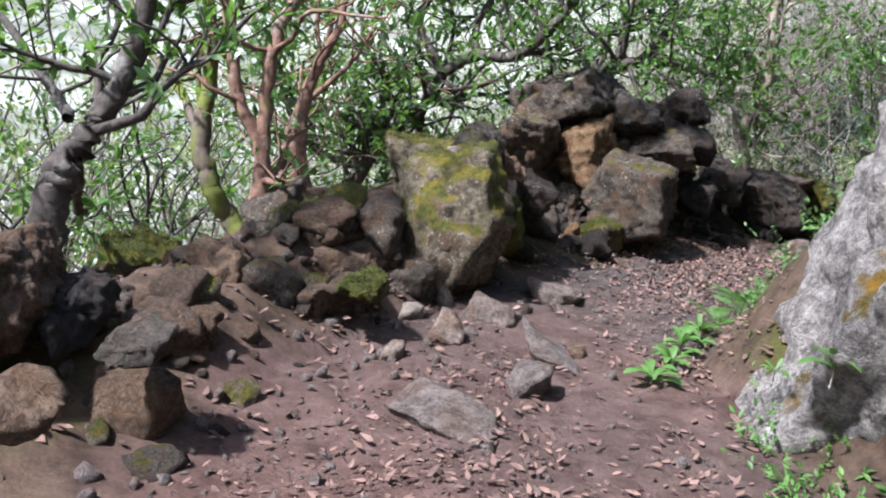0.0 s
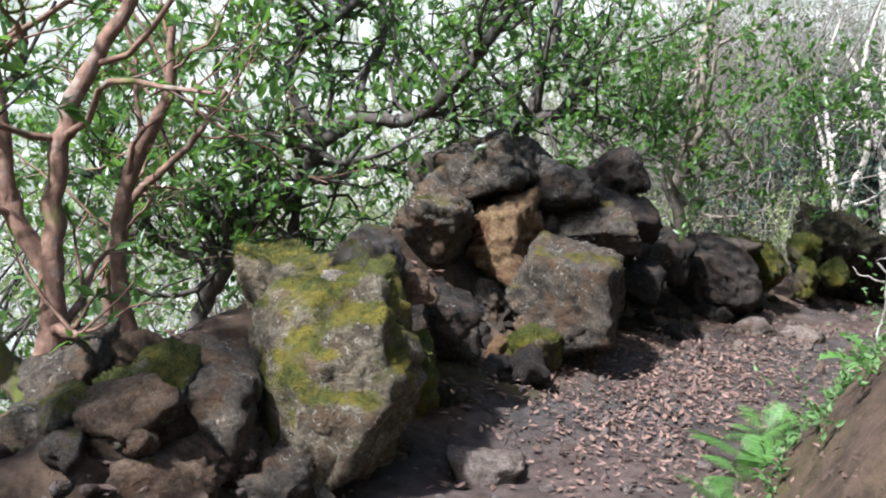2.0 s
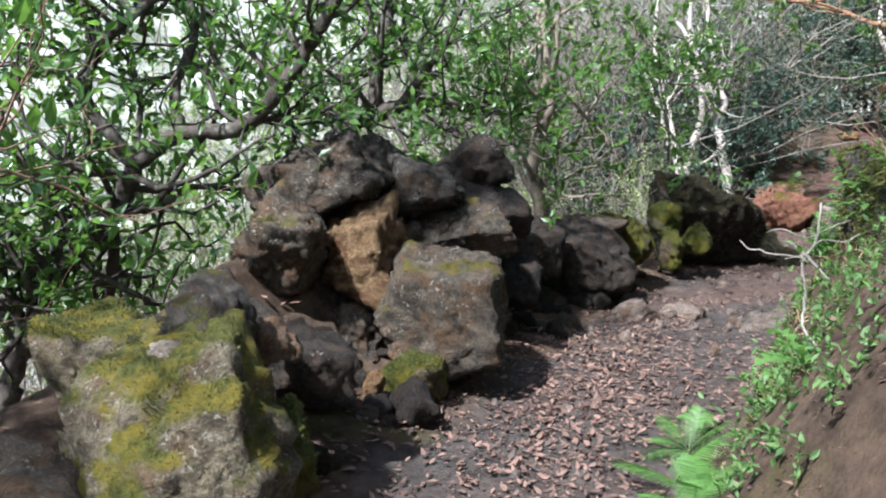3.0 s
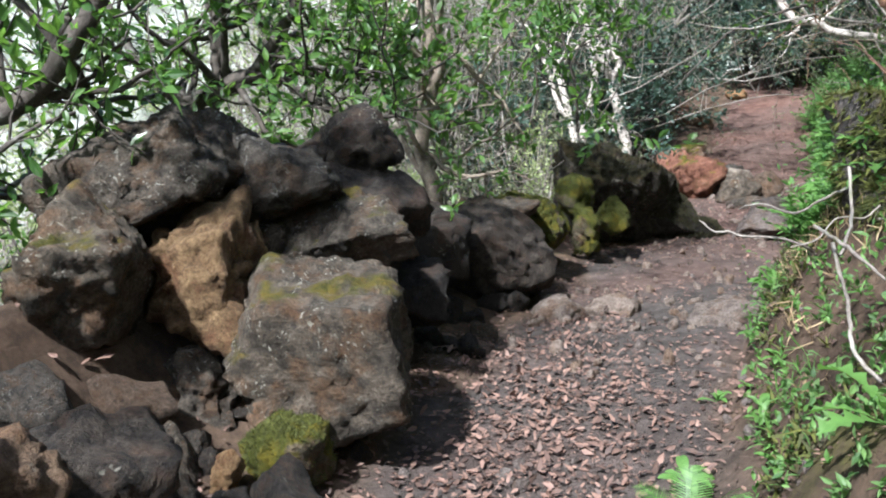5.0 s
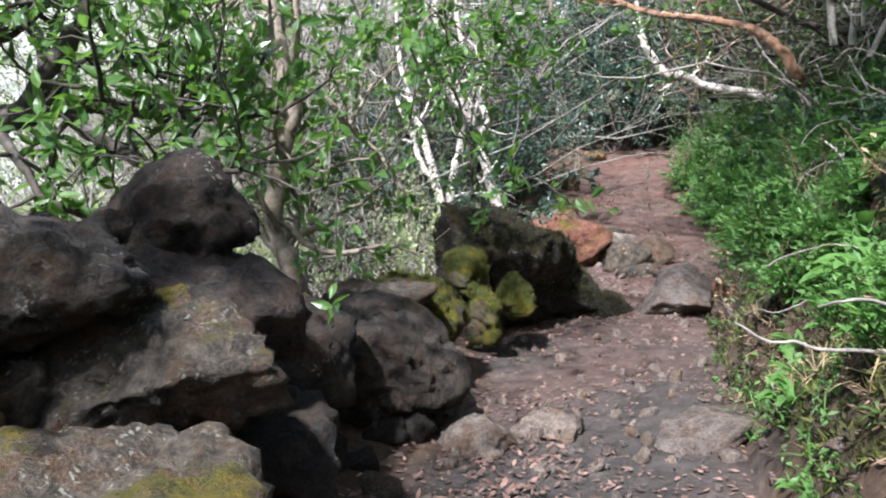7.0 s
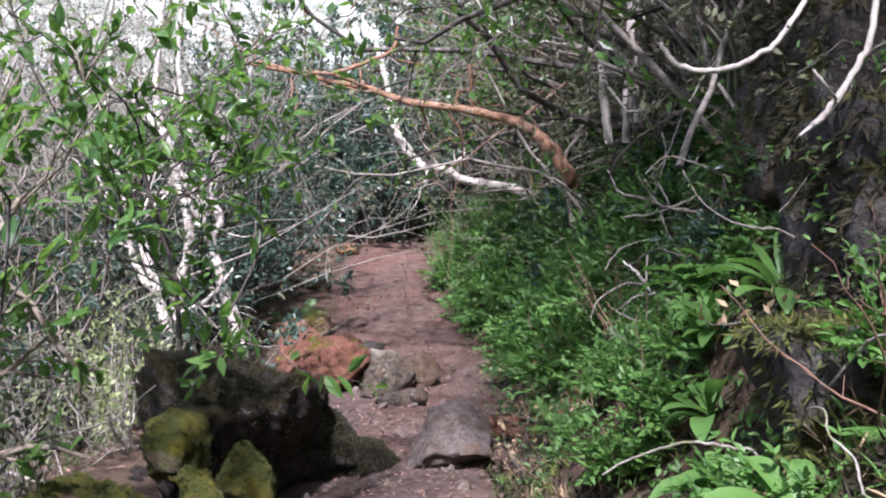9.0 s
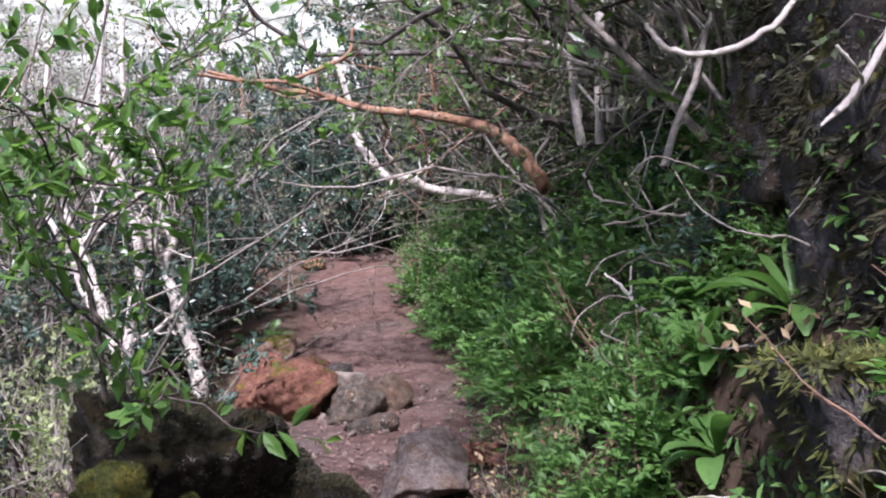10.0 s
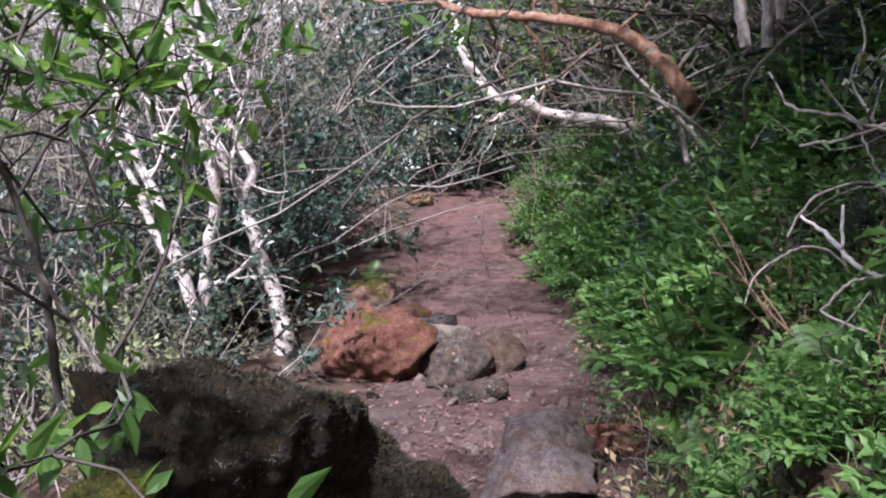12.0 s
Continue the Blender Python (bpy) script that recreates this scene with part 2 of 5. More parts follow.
LEAF_SHAPES = {
    # x across, y along, z up; two halves folded along the rib
    "laurel": (np.array([(0, 0, 0), (0.17, 0.25, 0.05), (0.2, 0.55, 0.05), (0, 1, -0.08), (0, 0.5, 0), (-0.2, 0.55, 0.05), (-0.17, 0.25, 0.05)]),
               np.array([(0, 1, 2, 3, 4), (0, 4, 3, 5, 6)])),
    "far": (np.array([(0, 0, 0), (0.22, 0.45, 0.04), (0, 1, 0), (-0.22, 0.45, 0.04)]), np.array([(0, 1, 2, 3)])),
    "blade": (np.array([(0.03, 0, 0), (0.025, 0.6, 0.1), (0, 1, 0), (-0.025, 0.6, 0.1), (-0.03, 0, 0)]), np.array([(0, 1, 2, 3, 4)])),
    "tuft": (np.array([(0.14, 0, 0), (0, 1, 0), (-0.14, 0, 0)]), np.array([(0, 1, 2)])),
    "flake": (np.array([(0, 0, 0), (0.2, 0.3, 0.09), (0.16, 0.7, 0.03), (0, 1, 0.1), (-0.18, 0.6, 0.1), (-0.2, 0.25, 0.0)]), np.array([(0, 1, 2, 3, 4, 5)])),
}


def leaf_mesh(name, pos, way, size, mat, shape="laurel", rng=None, up=0.6):
    """One mesh of many leaves at pos, pointing along way."""
    tv, tf = LEAF_SHAPES[shape]
    n = len(pos)
    y = unit(way)
    u = rng.normal(size=(n, 3)) * (1 - up) + np.array([0, 0, up])
    x = unit(np.cross(y, u))
    z = np.cross(x, y)
    v = pos[:, None, :] + size[:, None, None] * (tv[None, :, 0, None] * x[:, None, :] + tv[None, :, 1, None] * y[:, None, :] + tv[None, :, 2, None] * z[:, None, :])
    f = (np.arange(n) * len(tv))[:, None, None] + tf[None]
    return make_mesh(name, v.reshape(-1, 3), f.reshape(-1, tf.shape[1]), mat, smooth=False)


# ---- the trail and the lie of the land ----
LINE = np.array([(0.3, -30), (0.1, -6), (0.05, 0), (0.2, 2), (0.5, 3.6), (1.15, 5.1), (2.0, 6.1), (3.1, 7.3), (4.3, 8.5), (5.4, 9.6),
                 (6.7, 10.8), (8.1, 12.0), (9.4, 13.3), (10.9, 14.9), (12.6, 16.6), (14.6, 18.4), (17.5, 20), (40, 27)])
RISE = np.array([0.5, 0.25, 0.14, 0.10, 0.05, 0.0, -0.07, -0.18, -0.34, -0.47, -0.60, -0.70, -0.70, -0.56, -0.36, -0.14, 0.1, 2.0])


def spline(pts, n):
    """Catmull-Rom through the rows of pts, n steps a stretch."""
    p = np.vstack([2 * pts[0] - pts[1], pts, 2 * pts[-1] - pts[-2]])
    u = np.linspace(0, 1, n, endpoint=False)[:, None]
    out = []
    for i in range(1, len(p) - 2):
        a, b, c, d = p[i - 1], p[i], p[i + 1], p[i + 2]
        out.append(0.5 * (2 * b + (c - a) * u + (2 * a - 5 * b + 4 * c - d) * u ** 2 + (3 * b - a - 3 * c + d) * u ** 3))
    return np.vstack(out + [pts[-1:]])


TRAIL = spline(np.column_stack([LINE, RISE]), 12)
TAN = unit(np.gradient(TRAIL[:, :2], axis=0))
ALONG = np.concatenate([[0], np.cumsum(np.linalg.norm(np.diff(TRAIL[:, :2], axis=0), axis=1))])
ZERO = ALONG[np.argmin(np.abs(TRAIL[:, 1]))]  # where the walk begins


def wave(x, y, scale, seed):
    """Smooth cheap noise in about -1..1."""
    r = np.random.RandomState(seed)
    out = np.zeros_like(x)
    for k in range(7):
        a, f, ph = r.uniform(0, 2 * np.pi), r.uniform(0.6, 1.9) / scale, r.uniform(0, 6.28, 2)
        out += np.sin((x * np.cos(a) + y * np.sin(a)) * f * 2.2 + ph[0] + 1.3 * np.sin((x * np.sin(a) - y * np.cos(a)) * f * 1.3 + ph[1]))
    return out / 4.0


def lie(x, y):
    """Way along the trail, offset to its right, height of the trail."""
    x, y = np.asarray(x, float).ravel(), np.asarray(y, float).ravel()
    s, d, z = np.zeros_like(x), np.zeros_like(x), np.zeros_like(x)
    for i in range(0, len(x), 20000):
        dx = x[i:i + 20000, None] - TRAIL[None, :, 0]
        dy = y[i:i + 20000, None] - TRAIL[None, :, 1]
        k = np.argmin(dx * dx + dy * dy, axis=1)
        j = np.arange(len(k))
        vx, vy, t = dx[j, k], dy[j, k], TAN[k]
        on = np.clip(vx * t[:, 0] + vy * t[:, 1], -0.6, 0.6)
        s[i:i + 20000] = ALONG[k] + on - ZERO
        side = vx * t[:, 1] - vy * t[:, 0]
        far = np.hypot(vx, vy)
        d[i:i + 20000] = np.where(far > np.abs(side) + 1.5, np.sign(side) * far, side)
        z[i:i + 20000] = np.interp(ALONG[k] + on, ALONG, TRAIL[:, 2])
    return s, d, z


WIDTH_S = np.array([-5, 0, 3, 4.5, 6, 8, 10, 12, 14, 17, 20, 30])
WIDTH_R = np.array([1.4, 1.4, 1.28, 0.66, 0.52, 0.53, 0.6, 0.8, 1.0, 0.95, 0.8, 0.8])
WIDTH_L = np.array([1.2, 1.15, 1.0, 0.75, 0.62, 0.66, 0.7, 0.72, 0.7, 0.66, 0.66, 0.7])


def height(x, y):
    x, y = np.asarray(x, float), np.asarray(y, float)
    shape = x.shape
    s, d, z = lie(x, y)
    x, y = x.ravel(), y.ravel()
    wr, wl = np.interp(s, WIDTH_S, WIDTH_R), np.interp(s, WIDTH_S, WIDTH_L)
    r = np.maximum(d - wr, 0) + 0.10 * wave(x, y, 1.1, 3) * (d > wr)
    r = np.maximum(r, 0)
    steep = np.interp(s, [-6, 0, 3, 10, 13, 17, 25], [0.6, 0.8, 1.0, 1.0, 0.85, 0.7, 0.5])
    bank = np.interp(r, [0, 0.12, 0.5, 1.5, 3.0, 6.0, 15, 60, 300, 2500], [0, 0.12, 0.8, 2.5, 4.0, 5.6, 9, 25, 60, 80]) * steep
    l = np.maximum(-d - wl, 0)
    fall = np.interp(l, [0, 0.5, 1.3, 3, 8, 30, 70, 160, 400, 2500], [0, 0.10, 0.05, -0.9, -3.6, -13, -24, 0, 130, 420])
    fall += np.interp(s, [4.2, 5.3, 6.2, 8.6, 9.6, 14], [0, 0.2, 0.55, 0.55, 0.15, 0.0]) * np.exp(-((l - 1.12) / 0.34) ** 2)
    hump = np.interp(s, [2.2, 3.2, 4.6, 5.4], [0, 0.2, 0.26, 0]) * np.exp(-((l - 0.5) / 0.36) ** 2) * (l > 0)
    fall += hump * (1 + 0.35 * wave(x, y, 0.3, 15) + 0.2 * wave(x, y, 0.11, 16))
    rough = np.where(l > 1.0, 0.16, 0.0) * wave(x, y, 1.6, 5) * np.minimum(l, 6) / 2
    bumps = 0.028 * wave(x, y, 0.55, 7) + 0.013 * wave(x, y, 0.17, 8) + 0.007 * wave(x, y, 0.07, 9)
    bumps += np.where(r > 0.15, 1.0, 0.0) * (0.10 * wave(x, y, 0.6, 11) + 0.05 * wave(x, y, 0.22, 12)) * np.minimum(r, 1.0)
    return (z + np.where(d > 0, bank, fall) + rough + bumps).reshape(shape)


def axis(lo, hi, step, reach):
    mid = list(np.arange(lo, hi, step))
    a, st = [], step
    v = lo
    while v > -reach:
        st *= 1.16
        v -= st
        a.append(v)
    b, st, v = [], step, mid[-1]
    while v < reach:
        st *= 1.16
        v += st
        b.append(v)
    return np.array(a[::-1] + mid + b)


gx, gy = axis(-3.2, 13.5, 0.055, 2500), axis(0.2, 19.0, 0.055, 2500)
GX, GY = np.meshgrid(gx, gy)
GZ = height(GX, GY)
n0, n1 = GX.shape
idx = np.arange(n0 * n1).reshape(n0, n1)
quads = np.stack([idx[:-1, :-1], idx[:-1, 1:], idx[1:, 1:], idx[1:, :-1]], -1).reshape(-1, 4)
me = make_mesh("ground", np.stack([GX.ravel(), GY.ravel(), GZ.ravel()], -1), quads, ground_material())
gs, gd, _ = lie(GX, GY)
edge = np.where(gd > 0, np.interp(gs, WIDTH_S, WIDTH_R), np.interp(gs, WIDTH_S, WIDTH_L) + 0.1) - np.abs(gd) + 0.12 * wave(GX.ravel(), GY.ravel(), 0.4, 21)
for zone_name, values in (("trail", np.clip(edge / 0.2 + 0.3, 0, 1)),
                          ("clay", np.clip(np.interp(gs, [-3, 2, 4.5, 6, 9.5, 12.5, 30], [0.9, 0.8, 0.35, 0.05, 0.02, 0.4, 0.95]) + 0.25 * wave(GX.ravel(), GY.ravel(), 0.9, 22), 0, 1)),
                          # distance mask that blends in the haze colour
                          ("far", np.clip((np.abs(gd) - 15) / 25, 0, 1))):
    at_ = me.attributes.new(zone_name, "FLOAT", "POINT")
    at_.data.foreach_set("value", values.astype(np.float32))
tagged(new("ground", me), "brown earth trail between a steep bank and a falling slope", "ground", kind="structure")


def ground_at(x, y):
    return float(height(np.array([x]), np.array([y]))[0])


# ---- rocks ----
def ico(sub):
    bm = bmesh.new()
    bmesh.ops.create_icosphere(bm, subdivisions=sub, radius=1.0)
    v = np.array([q.co[:] for q in bm.verts])
    f = np.array([[c.index for c in q.verts] for q in bm.faces])
    bm.free()
    return v, f


ICO = {k: ico(k) for k in (2, 3, 4, 5, 6)}


def rock_shape(sub, size, seed, facets=7, rough=1.0, cracks=0.35, round_=False):
    """An angular boulder: a ball cut by random planes, chipped, cracked and pitted."""
    v, f = ICO[sub]
    r = np.random.RandomState(seed * 7 + 5)
    nrm = unit(r.normal(size=(facets, 3)))
    nrm = np.vstack([nrm, unit(np.vstack([np.eye(3), -np.eye(3)]) + r.normal(size=(6, 3)) * 0.22)])
    dist = np.concatenate([r.uniform(0.54, 0.86, facets), r.uniform(0.7, 0.88, 6)])
    if round_:
        dist = dist * 0.3 + 0.65
        dist[-6:] = 0.96
    dots = np.maximum(v @ nrm.T, 1e-3) / dist
    rad = 1.0 / (dots ** 60).sum(axis=1) ** (1 / 60.0)
    p = v * rad[:, None] * np.asarray(size) / 2 * 1.24
    off = Vector(r.uniform(-50, 50, 3))
    s = float(np.mean(size))
    disp = np.empty(len(v))
    for i, q in enumerate(p):
        w = Vector(q) + off
        near, cells = noise.voronoi(w * (2.3 / s))
        gap = near[1] - near[0]
        near2, cells2 = noise.voronoi(w * (5.5 / s) + off * 0.3)
        block = noise.noise(cells[0] * 5.3) * 0.075 * s + noise.noise(cells2[0] * 7.1) * 0.035 * s
        disp[i] = (block * (0.35 if round_ else 1.0) + noise.noise(w * (1.8 / s)) * 0.045 * s + (noise.ridged_multi_fractal(w * (2.6 / s), 0.8, 2.2, 5, 1.0, 2.0) - 1.0) * 0.034 * s
                   - cracks * 0.11 * s * math.exp(-gap * 16.0) + (noise.turbulence(w * (4.5 / s), 3, True) - 0.6) * 0.05 * s + (noise.turbulence(w * 14.0, 4, True) - 0.6) * 0.034 + noise.noise(w * 55.0) * 0.0045) * rough
    n = unit(p / np.asarray(size) ** 2)
    return p + n * (disp - disp.mean())[:, None], f


def moss_tufts(ob, p, f, seed, count, leaf="moss", length=0.016, hang=0.0):
    """Short moss blades over the upper faces, as one part of the rock."""
    rng = np.random.RandomState(seed)
    a, b, c = p[f[:, 0]], p[f[:, 1]], p[f[:, 2]]
    nn = np.cross(b - a, c - a)
    area = np.linalg.norm(nn, axis=1)
    nn = unit(nn)
    mid = (a + b + c) / 3
    patch = wave(mid[:, 0] + mid[:, 2], mid[:, 1] - mid[:, 2], 0.22, seed) * 0.45
    wgt = area * np.clip(nn[:, 2] + patch + 0.1, 0, 1) ** 1.5
    k = rng.choice(len(f), count, p=wgt / wgt.sum())
    u, t = rng.uniform(size=(2, count, 1))
    u, t = np.where(u + t > 1, 1 - u, u), np.where(u + t > 1, 1 - t, t)
    pos = a[k] + u * (b[k] - a[k]) + t * (c[k] - a[k])
    me_ = leaf_mesh("moss", pos - nn[k] * 0.003, nn[k] + rng.normal(size=(count, 3)) * 0.55 - np.array([0, 0, hang]), rng.uniform(0.5, 1.3, count) * length, LEAF[leaf], "tuft", rng, 0.3)
    tagged(part("moss", me_, ob, "soft yellow-green moss cushion"), kind="stuff")


def boulder(name, centre, size, yaw, tilt, seed, mat, label, sub, group):
    p, f = rock_shape(sub, size, seed, cracks=0.9 if mat == "orange" else 0.35, facets=16 if "round" in label else 8, round_="round" in label, rough=0.6 if group.startswith("stones on") else 1.0)
    ob = new(name, make_mesh(name, p, f, ROCK[mat]))
    ob.matrix_world = pose(*centre, 0, tilt, yaw)
    if mat in ("moss", "mossy", "mossdark"):
        moss_tufts(ob, p, f, seed, {"moss": 5000, "mossy": 3500, "mossdark": 14000}[mat], "moss" if mat != "mossdark" else "mossdark", 0.016 if mat != "mossdark" else 0.028)
    if mat == "cliffdark":
        moss_tufts(ob, p, f, seed, 9000, "mossdark" if seed % 2 else "moss", 0.045, 1.0)
    return tagged(ob, label, name.replace("_", " "), group)

boulder("boulder", (1.07, 7.71, 0.91), (0.80, 0.70, 0.43), -24, -24, 1, "grey", "large slanting grey basalt slab topping the stone wall", 5, "boulders of the dry-stone wall")
boulder("boulder", (1.64, 7.77, 0.82), (0.51, 0.60, 0.28), -24, -6, 2, "grey", "flat grey basalt slab laid on the stone wall", 5, "boulders of the dry-stone wall")
boulder("boulder", (2.13, 8.08, 0.91), (0.39, 0.35, 0.31), -24, -8, 3, "dark", "dark upright basalt block on top of the wall", 4, "boulders of the dry-stone wall")
boulder("boulder", (1.97, 8.26, 0.87), (0.35, 0.35, 0.15), -24, -10, 4, "dark", "low dark basalt rock on top of the wall", 4, "boulders of the dry-stone wall")
boulder("boulder", (2.13, 7.92, 0.66), (0.46, 0.50, 0.27), -24, 12, 5, "dark", "dark rounded basalt boulder in the wall", 4, "boulders of the dry-stone wall")
boulder("boulder", (1.82, 7.64, 0.61), (0.51, 0.60, 0.27), -24, -6, 6, "lichen", "mossy grey wedge-shaped boulder in the wall", 5, "boulders of the dry-stone wall")
boulder("boulder", (1.16, 7.32, 0.54), (0.46, 0.45, 0.44), -24, -14, 7, "orange", "ochre cracked boulder set in the stone wall", 5, "boulders of the dry-stone wall")
boulder("boulder", (0.76, 7.21, 0.66), (0.57, 0.80, 0.46), -23, -14, 8, "lichen", "big square lichen-spotted boulder of the wall", 5, "boulders of the dry-stone wall")
boulder("boulder", (1.58, 7.11, 0.26), (0.58, 0.75, 0.59), -24, 4, 9, "lichen", "huge rounded grey boulder standing at the wall foot", 5, "boulders of the dry-stone wall")
boulder("boulder", (1.11, 7.20, 0.15), (0.30, 0.40, 0.37), -24, -4, 10, "grey", "upright grey stone at the wall foot", 5, "boulders of the dry-stone wall")
boulder("boulder", (0.60, 7.37, 0.15), (0.28, 0.40, 0.17), -24, 4, 11, "brown", "small brown block wedged between boulders", 4, "boulders of the dry-stone wall")
# recess stone in the dark rock, its colour imitating the shade of the gap
boulder("boulder", (0.88, 7.57, 0.04), (0.37, 0.45, 0.46), -24, 0, 12, "dark", "recessed stone inside the wall, coloured dark for gap shade", 4, "boulders of the dry-stone wall")
boulder("boulder", (1.30, 6.67, 0.07), (0.26, 0.30, 0.22), -24, 6, 13, "moss", "rounded stone covered in yellow-green moss", 4, "boulders of the dry-stone wall")
boulder("boulder", (1.07, 6.58, 0.08), (0.09, 0.15, 0.15), -24, 10, 14, "orange", "small upright ochre stone by the moss", 4, "boulders of the dry-stone wall")
boulder("boulder", (1.51, 7.66, 0.56), (0.25, 0.35, 0.21), -24, -10, 15, "grey", "small grey wedge stone under the slab", 4, "boulders of the dry-stone wall")
boulder("boulder", (0.93, 6.83, 0.08), (0.15, 0.20, 0.13), -24, 10, 16, "grey", "small grey stone at the wall foot", 4, "boulders of the dry-stone wall")
boulder("boulder", (1.28, 6.86, 0.17), (0.11, 0.20, 0.10), -24, 0, 17, "brown", "small brown chock stone under a boulder", 4, "boulders of the dry-stone wall")
boulder("boulder", (2.70, 8.62, 0.28), (0.41, 0.55, 0.35), -24, 14, 18, "dark", "dark basalt boulder in the low wall", 4, "boulders of the dry-stone wall")
# next two: gap stones whose dark colour stands in for shade at the foot
boulder("boulder", (2.25, 7.81, 0.21), (0.34, 0.50, 0.28), -24, 0, 19, "dark", "stone at the wall foot, coloured dark for its shade", 4, "boulders of the dry-stone wall")
boulder("boulder", (2.01, 7.85, 0.38), (0.30, 0.50, 0.20), -24, 0, 20, "dark", "added filler stone behind the big boulder, dark for gap shade", 4, "boulders of the dry-stone wall")
boulder("boulder", (3.26, 8.98, 0.04), (0.65, 0.66, 0.48), -24, 14, 21, "dark", "dark rounded boulder in the low wall", 5, "boulders of the dry-stone wall")
boulder("boulder", (3.63, 9.54, 0.17), (0.48, 0.55, 0.19), -24, -3, 22, "grey", "flat grey stone on the low wall", 4, "boulders of the dry-stone wall")
boulder("boulder", (3.98, 9.78, -0.02), (0.50, 0.50, 0.44), -24, 4, 23, "moss", "rounded boulder thick with bright green moss", 5, "boulders of the dry-stone wall")
boulder("boulder", (4.70, 10.04, -0.14), (0.22, 0.44, 0.37), -24, 0, 24, "moss", "narrow mossy stone in the low wall", 4, "boulders of the dry-stone wall")
boulder("boulder", (5.00, 10.12, -0.12), (0.23, 0.33, 0.23), -24, 0, 25, "moss", "round mossy stone at the path edge", 4, "boulders of the dry-stone wall")
boulder("boulder", (4.82, 10.45, 0.03), (0.32, 0.55, 0.28), -24, 0, 26, "moss", "mossy stone on the low wall", 4, "boulders of the dry-stone wall")
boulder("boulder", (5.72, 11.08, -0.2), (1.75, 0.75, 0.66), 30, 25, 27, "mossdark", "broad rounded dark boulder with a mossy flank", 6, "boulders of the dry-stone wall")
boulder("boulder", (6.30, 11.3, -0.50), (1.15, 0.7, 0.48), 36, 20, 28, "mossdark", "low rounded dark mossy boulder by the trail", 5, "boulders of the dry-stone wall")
# four stones added behind the face: they stop background light, dark like shaded gaps
boulder("boulder", (1.02, 7.93, 0.48), (0.51, 0.40, 0.44), -24, 0, 29, "dark", "added stone behind the wall face, dark for gap shade", 4, "boulders of the dry-stone wall")
boulder("boulder", (1.46, 7.90, 0.45), (0.39, 0.40, 0.34), -24, 0, 30, "dark", "added stone behind the wall face, dark for gap shade", 4, "boulders of the dry-stone wall")
boulder("boulder", (1.03, 7.41, 0.18), (0.35, 0.40, 0.31), -23, 0, 31, "dark", "added recessed stone behind the wall face, dark for gap shade", 4, "boulders of the dry-stone wall")
boulder("boulder", (1.06, 7.72, 0.66), (0.62, 0.34, 0.40), -24, 0, 93, "dark", "added dark stone blocking light in the gap behind the ochre boulder", 4, "boulders of the dry-stone wall")
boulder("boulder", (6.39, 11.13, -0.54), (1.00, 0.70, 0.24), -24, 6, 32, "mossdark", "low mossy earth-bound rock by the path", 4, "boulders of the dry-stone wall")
boulder("boulder", (0.14, 5.15, 0.35), (0.55, 0.65, 0.80), -4, 10, 33, "mossy", "tall rounded boulder mottled with moss and pale lichen", 5, "boulders of the dry-stone wall")
boulder("boulder", (-0.06, 5.66, 0.60), (0.31, 0.60, 0.36), -4, -12, 34, "mossy", "mossy boulder on the wall shoulder", 4, "boulders of the dry-stone wall")
boulder("boulder", (0.26, 5.43, 0.75), (0.32, 0.50, 0.29), -4, 0, 35, "lichen", "grey boulder with moss specks", 4, "boulders of the dry-stone wall")
boulder("boulder", (0.49, 5.28, 0.35), (0.22, 0.40, 0.29), -4, 0, 36, "moss", "mossy stone at the foot of the wall", 4, "boulders of the dry-stone wall")
boulder("boulder", (0.15, 5.13, 0.73), (0.10, 0.15, 0.15), -4, 10, 37, "pale", "small pale angular stone stuck in moss", 4, "boulders of the dry-stone wall")
boulder("boulder", (0.50, 5.66, 0.62), (0.17, 0.30, 0.13), -4, 0, 38, "brown", "small brown stone in a wall gap", 4, "boulders of the dry-stone wall")
# recess shade put into the stone's dark colour
boulder("boulder", (0.65, 6.05, 0.42), (0.36, 0.50, 0.33), -4, 0, 39, "dark", "stone in a wall recess, coloured dark for its shade", 4, "boulders of the dry-stone wall")
boulder("boulder", (-0.49, 4.67, 0.40), (0.34, 0.50, 0.30), -4, -6, 40, "mossy", "ochre stone capped with moss", 4, "boulders of the dry-stone wall")
boulder("boulder", (-0.26, 4.86, 0.40), (0.35, 0.50, 0.26), -4, 8, 41, "grey", "flat grey stone of the low wall", 4, "boulders of the dry-stone wall")
boulder("boulder", (-0.83, 5.25, 0.31), (0.31, 0.40, 0.19), -4, -14, 42, "grey", "grey stone of the low wall", 4, "boulders of the dry-stone wall")
boulder("boulder", (-0.78, 4.83, 0.30), (0.26, 0.40, 0.14), -4, 0, 43, "lichen", "low lichen-spotted stone of the wall", 4, "boulders of the dry-stone wall")
boulder("boulder", (-0.18, 4.75, 0.31), (0.21, 0.30, 0.16), -4, 0, 44, "dark", "dark stone under the flat stone", 4, "boulders of the dry-stone wall")
boulder("boulder", (-0.46, 4.37, 0.13), (0.66, 0.70, 0.25), -4, -8, 45, "brown", "low earthy rock hump beside the trail", 5, "boulders of the dry-stone wall")
boulder("boulder", (-0.23, 3.98, 0.31), (0.25, 0.30, 0.11), -4, -8, 46, "moss", "low rock with a golden moss cap", 4, "boulders of the dry-stone wall")
boulder("boulder", (-0.65, 4.51, 0.28), (0.26, 0.40, 0.17), -4, 6, 47, "lichen", "angular stone of the low wall", 4, "boulders of the dry-stone wall")
